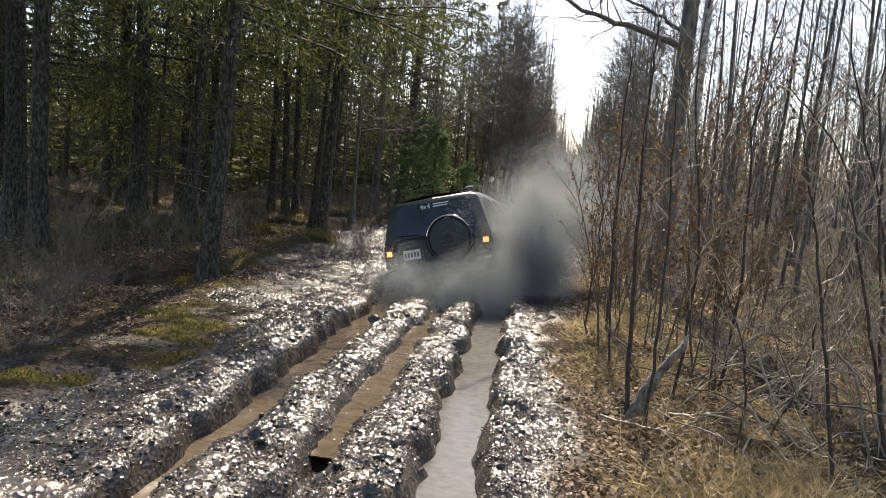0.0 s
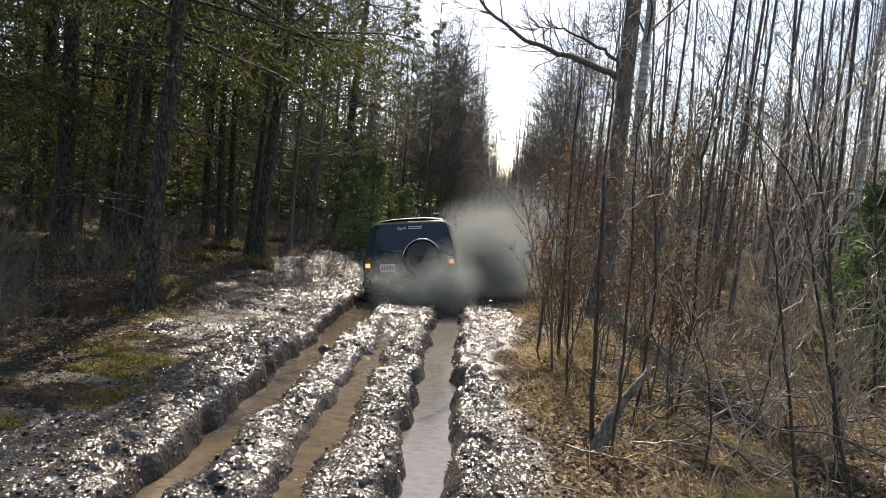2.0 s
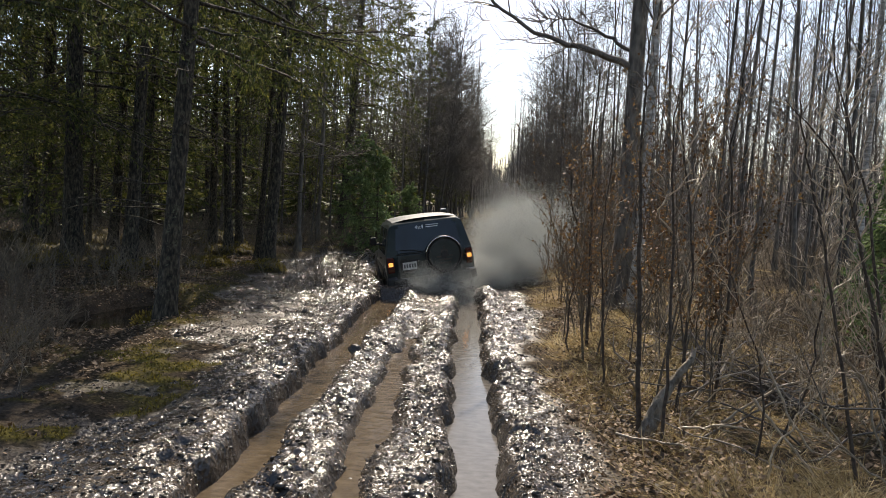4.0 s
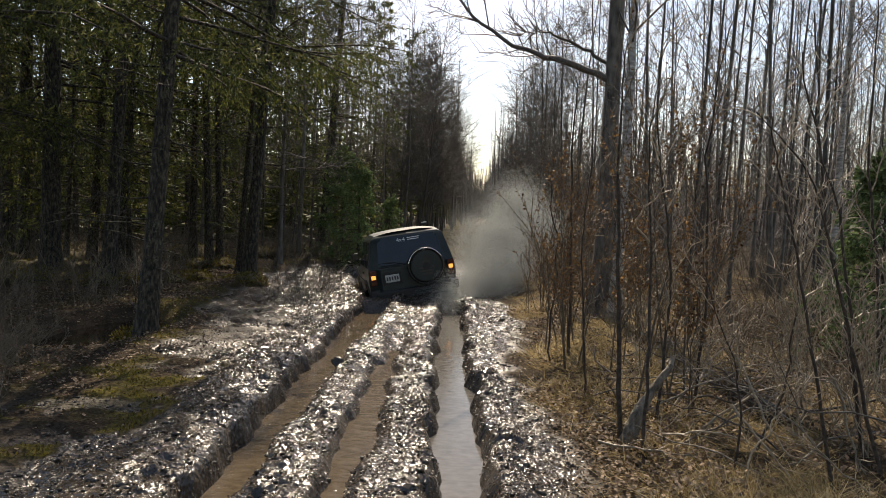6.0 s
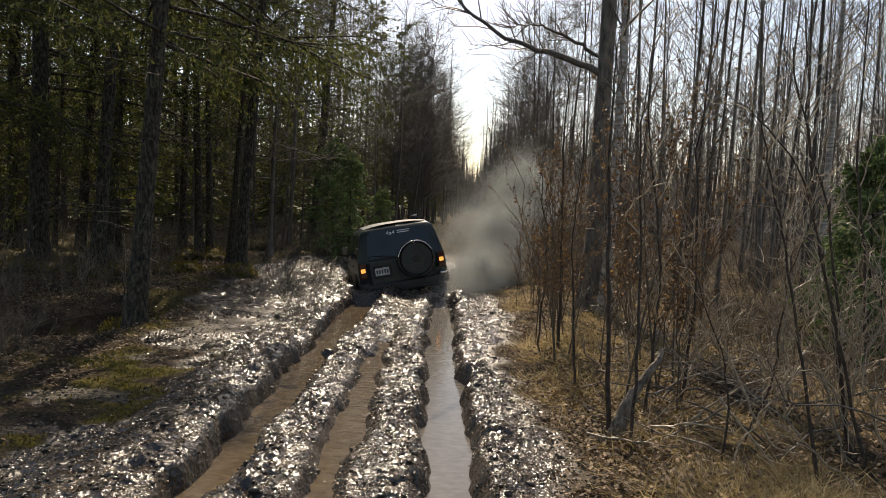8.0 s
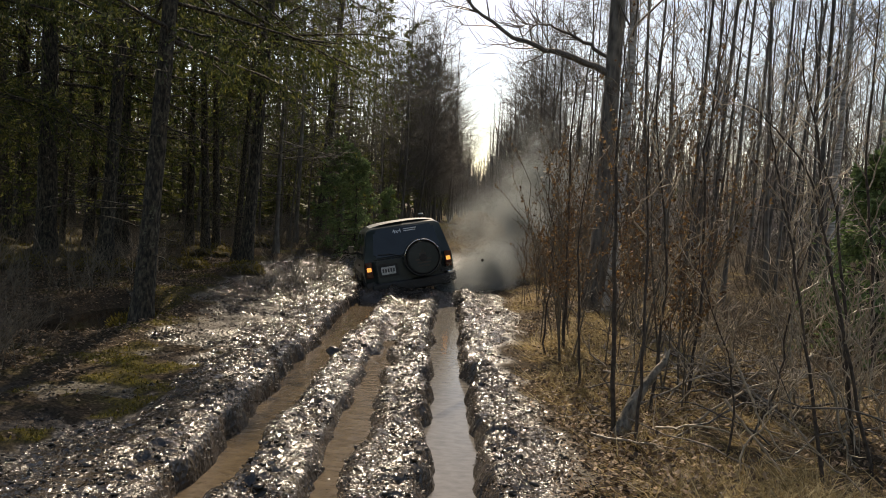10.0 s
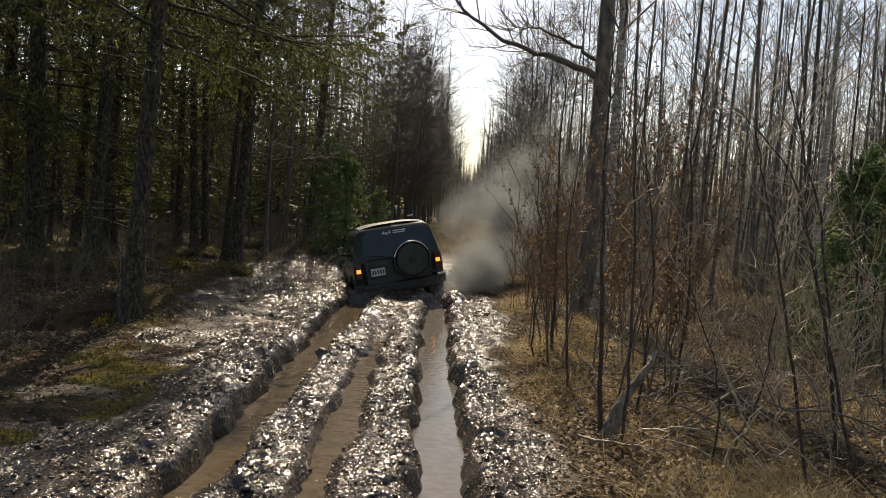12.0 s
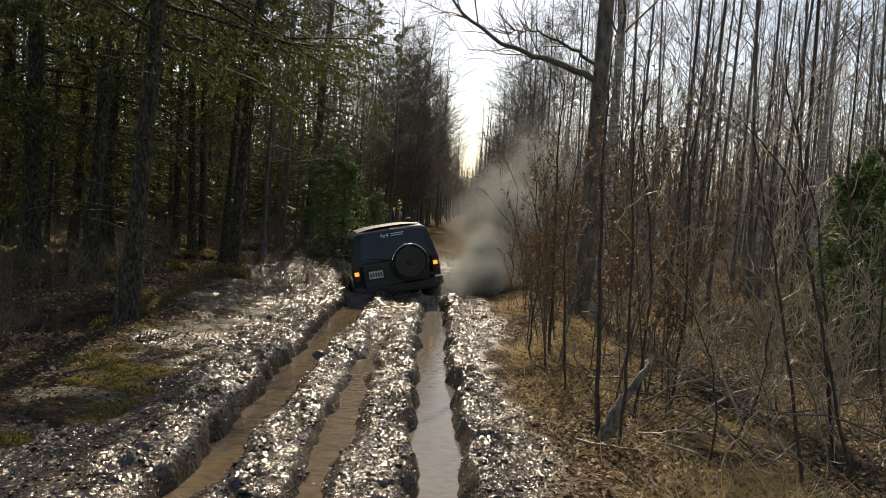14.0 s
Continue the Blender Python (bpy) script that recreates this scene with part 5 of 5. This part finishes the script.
def wheel_parts(parent, at, name="wheel"):
    w = new(name)
    w.parent = parent
    w.location = at
    sh = Shape()
    prof = [(-0.12, 0.24), (-0.13, 0.33), (-0.1, 0.37), (0.1, 0.37), (0.13, 0.33), (0.12, 0.24)]
    th = np.linspace(0, 2 * np.pi, 41)[:-1]
    v = np.array([[[px, pr * np.cos(a), pr * np.sin(a)] for px, pr in prof] for a in th])
    i = np.arange(40)[:, None] * 6 + np.arange(5)[None]
    j = (np.arange(40)[:, None] + 1) % 40 * 6 + np.arange(5)[None]
    sh.add(v.reshape(-1, 3), np.stack([i, i + 1, j + 1, j], -1).reshape(-1, 4))
    for a in np.arange(0, 2 * np.pi, 2 * np.pi / 24):
        for side in (-1, 1):
            b = a + (0.06 if side > 0 else 0)
            pts = np.array([[px, r0 * np.cos(b + da), r0 * np.sin(b + da)] for px in (0.02 * side, 0.13 * side) for da in (-0.05, 0.05) for r0 in (0.36, 0.39 if px == 0.02 * side else 0.38)])
            sh.add(pts, [[0, 1, 3, 2], [4, 6, 7, 5], [0, 4, 5, 1], [2, 3, 7, 6], [1, 5, 7, 3]])
    part("tyre", sh.mesh("tyre", M_RUBBER), w, "muddy knobbly off-road tyre")
    rim = disc(0.235, 0.2, (0, 0, 0), "X", 32, 0.02)
    part("rim", rim, w, "", M_STEEL)
    return w


def build_car():
    car = new("offroad_car")
    tagged(car, "dark green three-door off-road car stuck in deep mud", "car")
    body = part("body", car_body(), car)
    part("underbody", box(1.3, 3.5, 0.22, (0, 1.95, 0.58), 0.04), car, "", M_BLACK)
    # roof skin
    ys = np.linspace(0.22, 2.08, 12)
    xs = np.linspace(-0.62, 0.62, 13)
    v = np.array([[[x, y, car_top(y) + 0.006 - 0.05 * (abs(x) / 0.62) ** 3] for x in xs] for y in ys])
    i = np.arange(11)[:, None] * 13 + np.arange(12)[None]
    part("roof", mesh_of("roof", v.reshape(-1, 3), [np.stack([i, i + 1, i + 14, i + 13], -1).reshape(-1, 4)], M_ROOF), car, "pale roof, lighter than the body paint")
    for s in (-1, 1):
        # side windows
        for y0, y1 in ((0.34, 1.12), (1.22, 2.2)):
            zb, zt = 1.13, 1.62
            yt1 = y1 - (0.24 if y1 > 2 else 0)
            c = [(s * (side_x(zb) - 0.001), y0, zb), (s * (side_x(zb) - 0.001), y1, zb), (s * (side_x(zt) - 0.001), yt1, zt), (s * (side_x(zt) - 0.001), y0 + 0.06, zt)]
            pane(c if s > 0 else c[::-1], 0.008, "side_window", M_GLASS, car)
        part("door_handle", box(0.03, 0.14, 0.035, (s * 0.85, 1.32, 1.0), 0.01), car, "", M_BLACK)
        mirror = part("side_mirror", box(0.14, 0.09, 0.17, (s * 0.93, 2.05, 1.3), 0.035, 3), car, "black door mirror", M_BLACK)
        part("mirror_arm", box(0.14, 0.04, 0.05, (s * 0.85, 2.07, 1.23), 0.012), mirror, "", M_BLACK)
        part("mirror_glass", box(0.11, 0.006, 0.13, (s * 0.93, 2.003, 1.3), 0.0), mirror, "", M_GLASS)
        part("side_moulding", box(0.03, 1.6, 0.11, (s * 0.846, 2.0, 0.78), 0.012), car, "mud-caked lower body moulding", M_MUDDY_PAINT)
        for yc, nm in ((REAR_AXLE, "rear"), (FRONT_AXLE, "front")):
            part("wheel_arch", ring(0.48, 0.035, (s * 0.83, yc, WHEEL_R), "X", (-5, 185), 30, 6).mesh("wheel_arch", M_BLACK), car)
        part("mud_flap", box(0.26, 0.02, 0.32, (s * 0.7, 0.28, 0.42), 0.008), car, "", M_BLACK)
        # rear lamp cluster in the body side
        lamp = part("tail_lamp", box(0.13, 0.05, 0.3, (s * 0.755, -0.012, 0.95), 0.015), car, "red and amber tail lamp", M_RED_LENS)
        part("lit_lens", box(0.085, 0.02, 0.075, (s * 0.755, -0.038, 0.96), 0.008), lamp, "glowing amber lens", M_LAMP_ON)
        part("reflector", box(0.11, 0.02, 0.05, (s * 0.755, -0.036, 0.85), 0.006), lamp, "", M_AMBER_OFF)
        # front end
        part("headlamp", disc(0.1, 0.06, (s * 0.58, 3.84, 0.85), "Y", 28, 0.015), car, "", M_CHROME)
        part("bumper_corner", box(0.2, 0.24, 0.2, (s * 0.76, 0.03, 0.62), 0.05, 3), car, "scuffed bumper end", M_BLACK)
    part("bumper_trim", box(0.12, 0.03, 0.05, (0.76, -0.085, 0.70), 0.012), car, "worn bright bumper trim", M_CHROME)
    # tailgate
    gate = part("tailgate", box(1.24, 0.03, 0.5, (0, -0.012, 0.86), 0.02, 3), car, "side-hinged tailgate", M_PAINT)
    part("gate_seam", box(1.28, 0.012, 0.02, (0, -0.004, 1.125), 0.004), gate, "", M_BLACK)
    part("gate_handle", box(0.13, 0.03, 0.05, (-0.5, -0.035, 1.02), 0.01), gate, "", M_BLACK)
    for z in (0.75, 1.0):
        part("hinge", box(0.09, 0.04, 0.05, (0.62, -0.03, z), 0.01), gate, "", M_BLACK)
    zb, zt = 1.15, 1.66
    win = pane([(-0.64, rear_y(zb) - 0.008, zb), (0.64, rear_y(zb) - 0.008, zb), (0.57, rear_y(zt) - 0.008, zt), (-0.57, rear_y(zt) - 0.008, zt)], 0.008, "rear_window", M_GLASS, car, "dark tinted rear window")
    wip = np.array([[(-0.15, -0.02, 1.14), (-0.3, -0.01, 1.19), (-0.55, 0.0, 1.21)]])
    part("wiper", Shape().tubes(wip, np.full((1, 3), 0.01), 6).mesh("wiper", M_BLACK), win)
    # sticker on the glass: readable figures and two lines too small to read
    tilt = math.degrees(math.atan2(0.15, 0.65))
    txt = bpy.data.curves.new("sticker_text", "FONT")
    txt.body, txt.size, txt.extrude, txt.align_x = "4x4", 0.112, 0.001, "LEFT"
    me_ob = new("tmp_text", txt)
    bpy.context.view_layer.update()
    me = bpy.data.meshes.new_from_object(me_ob.evaluated_get(bpy.context.evaluated_depsgraph_get()))
    bpy.data.objects.remove(me_ob)
    me.transform(pose(-0.21, rear_y(1.565) - 0.022, 1.565, 90 - tilt, 0, 0))
    me.materials.append(M_STICKER)
    part("sticker", me, win, "white figures on the glass")
    for z, w in ((1.622, 0.25), (1.586, 0.23)):
        part("sticker_line", box(w, 0.003, 0.016, (0.0 + w / 2, rear_y(z) - 0.021, z)), win, "", M_STICKER)
    # plate
    plate = part("number_plate", box(0.27, 0.012, 0.145, (-0.4, -0.04, 0.9), 0.006), car, "muddy white number plate", M_PLATE)
    for k in range(5):
        part("plate_bar", box(0.03, 0.004, 0.07, (-0.5 + 0.05 * k, -0.048, 0.9)), plate, "", M_DARK_INK)
    part("plate_recess", box(0.36, 0.02, 0.23, (-0.4, -0.03, 0.9), 0.01), car, "", M_BLACK)
    # spare wheel on its carrier
    spare = part("spare_wheel", disc(0.345, 0.2, (0.25, -0.15, 1.05), "Y", 56, 0.05), car, "covered spare wheel hung on the tailgate", M_BLACK)
    part("cover_face", disc(0.28, 0.02, (0.25, -0.252, 1.05), "Y", 48, 0.008), spare, "", M_PAINT)
    part("cover_band", ring(0.332, 0.028, (0.25, -0.2, 1.05), "Y", (0, 360), 56, 8).mesh("cover_band", M_SATIN), spare, "bright rim of the spare cover")
    # chrome arc added as the sun's highlight along the cover's upper rim
    part("cover_trim", ring(0.338, 0.011, (0.25, -0.236, 1.05), "Y", (25, 165), 40, 6).mesh("cover_trim", M_CHROME), spare, "chrome arc standing in for the sun glint")
    part("hub_cap", disc(0.075, 0.03, (0.25, -0.262, 1.05), "Y", 28, 0.01), spare, "", M_BLACK)
    for k in range(3):
        a = radians(90 + 120 * k)
        part("emblem", box(0.05, 0.004, 0.08, (0.25 + 0.045 * math.cos(a), -0.264, 1.13 + 0.045 * math.sin(a)), 0.0), spare, "", M_MUDDY_PAINT)
    for k in range(3):
        part("cover_mark", box(0.3 - 0.05 * k, 0.004, 0.03, (0.25, -0.264, 1.02 - 0.06 * k)), spare, "", M_MUDDY_PAINT)
    part("spare_carrier", box(0.3, 0.1, 0.3, (0.25, -0.04, 1.0), 0.02), car, "", M_BLACK)
    # bumpers, tow bar, exhaust
    part("rear_bumper", box(1.5, 0.2, 0.2, (0, -0.02, 0.58), 0.05, 3), car, "muddy black rear bumper", M_BLACK)
    part("front_bumper", box(1.62, 0.22, 0.22, (0, CAR_LEN + 0.02, 0.62), 0.06, 3), car, "", M_BLACK)
    part("grille", box(0.9, 0.05, 0.2, (0, CAR_LEN - 0.005, 0.85), 0.02), car, "", M_BLACK)
    zb, zt = 1.18, 1.68
    pane([(0.66, 2.6, zb + 0.01), (-0.66, 2.6, zb + 0.01), (-0.58, 2.19, zt), (0.58, 2.19, zt)], 0.01, "windscreen", M_GLASS, car)
    part("tow_hook", ring(0.05, 0.014, (0.0, -0.14, 0.5), "X", (0, 360), 20, 6).mesh("tow_hook", M_BLACK), car)
    part("exhaust_pipe", Shape().tubes(np.array([[(0.5, 0.5, 0.45), (0.55, 0.1, 0.43), (0.62, -0.06, 0.42)]]), np.full((1, 3), 0.03), 10).mesh("exhaust_pipe", M_STEEL), car)
    # marker light on the roof
    beacon = part("roof_marker", disc(0.065, 0.05, (0.48, 0.75, 1.825), "Z", 28, 0.015), car, "round roof marker", M_BLACK)
    part("marker_cap", disc(0.055, 0.02, (0.48, 0.75, 1.86), "Z", 28, 0.006), beacon, "", M_STICKER)
    snork = Shape().tubes(np.array([[(0.86, 2.75, 1.05), (0.86, 2.62, 1.2), (0.78, 2.3, 1.62), (0.76, 2.15, 1.85)]]), np.full((1, 4), 0.035), 8)
    part("snorkel", snork.mesh("snorkel", M_BLACK), car)
    wheels = [wheel_parts(car, (s * 0.72, y, WHEEL_R)) for y in (REAR_AXLE, FRONT_AXLE) for s in (-1, 1)]
    return car, wheels


car, wheels = build_car()


# ---- exhaust smoke and flying mud ----
def puff_mesh(seed, n, size):
    """A drifting cloud of fine soot flecks, dense in the middle."""
    r = np.random.default_rng(seed)
    core = r.normal(0, 0.42, (9, 3)) * [1, 1, 0.8]
    p = core[r.integers(0, 9, n)] + unit(r.normal(0, 1, (n, 3))) * (0.85 * r.uniform(0, 1, (n, 1)) ** 0.75)
    q = unit(r.normal(0, 1, (n, 3)))
    a = unit(np.cross(q, r.normal(0, 1, (n, 3))))
    v = (np.stack([q, -0.5 * q + 0.87 * a, -0.5 * q - 0.87 * a], 1)) * (size * r.uniform(0.6, 1.4, n))[:, None, None] + p[:, None]
    return mesh_of("smoke", v.reshape(-1, 3), [np.arange(n * 3).reshape(-1, 3)], M_SMOKE, False)


puff_shapes = [puff_mesh(130 + i, 210000, 0.0044) for i in range(3)]


def puff(i, scale):
    ob = new("smoke_puff", puff_shapes[i % 3])
    ob.scale = (scale,) * 3
    return tagged(ob, "grey drifting puff of exhaust smoke beside the car", "smoke", "exhaust smoke", kind="")


CAR_ROWS = [(0.0, -1.18, 10.1, -0.33, -5.0, -14.3, -2.5), (0.5, -1.25, 10.8, -0.38, -4.2, -12.8, -4.0), (1.0, -1.30, 11.45, -0.43, -3.3, -11.1, -5.0),
            (1.5, -1.23, 11.85, -0.39, -3.0, -9.4, -2.0), (2.0, -1.20, 12.36, -0.37, -2.7, -7.8, 2.0), (2.6, -1.18, 12.85, -0.39, -1.5, -8.0, 7.0),
            (3.4, -1.17, 13.1, -0.41, -0.4, -8.7, 12.0), (4.3, -1.16, 13.2, -0.41, -0.1, -9.2, 14.0), (5.5, -1.15, 13.24, -0.42, -1.3, -9.7, 14.0),
            (7.0, -1.15, 13.2, -0.43, -2.2, -10.1, 14.0), (8.2, -1.14, 13.1, -0.425, -2.4, -10.4, 14.0), (11.0, -1.10, 12.95, -0.415, -2.5, -10.9, 14.0), (14.0, -1.11, 13.08, -0.43, -2.0, -11.2, 14.0)]


def car_at(t):
    k = np.array(CAR_ROWS)
    return [float(np.interp(t, k[:, 0], k[:, c])) for c in range(1, 7)]


# each puff: keys of (time, right, ahead, height) from the car's tail
PUFF_KEYS = [
    [(0, 1.15, 0.5, 0.6), (2, 1.2, 0.9, 0.7), (4.5, 1.3, 1.8, 0.55), (9, 1.6, 2.4, 0.5), (14, 1.7, 2.2, 0.7)],
    [(0, 1.35, 0.8, 1.15), (2, 1.4, 1.3, 1.0), (4.5, 1.4, 2.4, 0.8), (9, 1.9, 3.2, 1.4), (14, 2.0, 3.2, 1.9)],
    [(0, 0.95, 0.3, 0.25), (2, 1.0, 0.6, 0.35), (4.5, 1.1, 1.2, 0.3), (9, 1.2, 1.3, 0.3), (14, 1.3, 1.4, 0.45)],
    [(0, 0.75, -0.5, 0.1), (2, 0.8, -0.3, 0.15), (4.5, 1.0, 0.5, 0.15), (9, 1.35, 0.8, 0.3), (14, 1.4, 0.8, 0.3)],
    [(0, 0.2, -0.85, -0.05), (1.2, 0.1, -0.8, 0.15), (2.2, 0.2, -0.75, 0.05), (4.5, 0.3, -0.8, -0.3), (7, 0.8, -0.3, -0.2), (14, 1.0, 0.3, 0.0)],
    [(0, -0.4, -0.85, -0.1), (2.2, -0.35, -0.8, 0.0), (4.5, -0.1, -0.75, -0.35), (7, 0.5, -0.6, -0.4), (14, 1.5, 1.6, 0.6)],
    [(0, 0.65, -0.9, -0.05), (1, 0.5, -0.8, 0.15), (2.2, 0.5, -0.7, 0.05), (4.5, 1.2, 0.8, 0.1), (14, 1.6, 1.1, 0.2)],
    [(0, 1.7, 1.2, 0.9), (2, 1.8, 2.0, 0.9), (4.5, 2.0, 4.0, 1.0), (9, 2.4, 6.0, 2.0), (14, 2.7, 6.5, 2.6)],
    [(0, 1.0, 1.6, 1.1), (2, 0.9, 2.2, 1.0), (4.5, 1.2, 3.4, 0.8), (9, 1.3, 4.8, 1.1), (14, 1.5, 5.0, 1.7)],
    [(0, 1.2, 0.6, 0.4), (2, 1.4, 1.2, 0.55), (4.5, 1.7, 2.6, 0.6), (9, 2.1, 3.4, 1.1), (14, 2.2, 3.2, 1.5)],
    [(0, 1.2, 0.7, 0.45), (2, 1.6, 1.8, 0.6), (4.5, 2.2, 5.0, 1.1), (9, 3.0, 6.0, 2.4), (14, 3.3, 6.5, 3.0)],
    [(0, 1.3, 0.2, 0.5), (2, 1.35, 0.6, 0.5), (4.5, 1.5, 1.4, 0.35), (9, 1.7, 1.8, 0.4), (14, 1.8, 1.7, 0.5)],
]
puffs = [puff(i, s) for i, s in enumerate([0.62, 0.6, 0.5, 0.52, 0.5, 0.48, 0.45, 0.95, 0.8, 0.7, 0.95, 0.62])]


def mud_drop(i):
    r = np.random.default_rng(500 + i)
    bm = bmesh.new()
    bmesh.ops.create_icosphere(bm, subdivisions=2, radius=1.0)
    for v in bm.verts:
        v.co = Vector(v.co) * (0.022 + 0.018 * (i % 4) / 3) * (1 + 0.4 * noise.noise(v.co * 1.7 + Vector((i, 0, 0))))
    me = bpy.data.meshes.new("mud_drop")
    bm.to_mesh(me)
    bm.free()
    me.materials.append(M_CLOD)
    return tagged(new("mud_drop", me), "clod of mud thrown up by the wheels", "mud clod", "flying mud"), r


drops = [mud_drop(i) for i in range(18)]


def fly(i, r):
    """A clod's rows: at rest behind a rear wheel, thrown up, fallen to rest."""
    t0 = [0.0, 0.1, 0.3, 0.5, 0.8, 1.0, 1.2, 1.5, 1.7, 1.9, 2.6, 3.2, 4.4, 4.7, 5.2, 6.0, 7.6, 9.4][i]
    x, y, z, _, _, _ = car_at(t0)
    a = np.array([x + r.choice([-0.75, 0.7]) + r.normal(0, 0.1), y - 0.1, -0.26])
    b = np.array([a[0] + r.normal(0, 0.5), y - r.uniform(0.5, 1.6), 0.0])
    b[2] = float(ground_z(b[0], b[1], False)) + 0.012
    up, span = r.uniform(0.35, 0.9), r.uniform(0.6, 0.9)
    rows = [] if t0 == 0 else [(0.0, pose(*a))]
    for j in range(7):
        s = j / 6
        p = a * (1 - s) + b * s + np.array([0, 0, 4 * up * s * (1 - s)])
        rows.append((t0 + 0.02 + span * s if t0 or j else 0.0, pose(*p, 60 * j, 40 * j, 0)))
    rows.append((14.0, pose(*b, 360, 240, 0)))
    return rows


def motions():
    walk(car, [(t, pose(x, y, z, rx, ry, rz)) for t, x, y, z, rx, ry, rz in CAR_ROWS])
    n = 70
    for k, w in enumerate(wheels):
        rate = 300 if k < 2 else 220
        at = tuple(w.location)
        walk(w, [(14.0 * j / n, pose(*at, -rate * 14.0 * j / n, 0, 0)) for j in range(n + 1)])
    for i, (d, r) in enumerate(drops):
        walk(d, fly(i, r))
    for i, (p, keys) in enumerate(zip(puffs, PUFF_KEYS)):
        k = np.array(keys)
        rows = []
        for t in np.arange(0, 14.01, 0.5):
            x, y, z, _, _, _ = car_at(t)
            dx, dy, dz = [float(np.interp(t, k[:, 0], k[:, c])) for c in (1, 2, 3)]
            sway = 0.08 * math.sin(t * 1.3 + i)
            rows.append((t, pose(x + dx + sway, y + dy, 0.1 + dz + 0.06 * math.sin(t * 0.9 + 2 * i), 14 * t, 10 * t + 40 * i, 9 * t + 50 * i)))
        walk(p, rows)


motions()
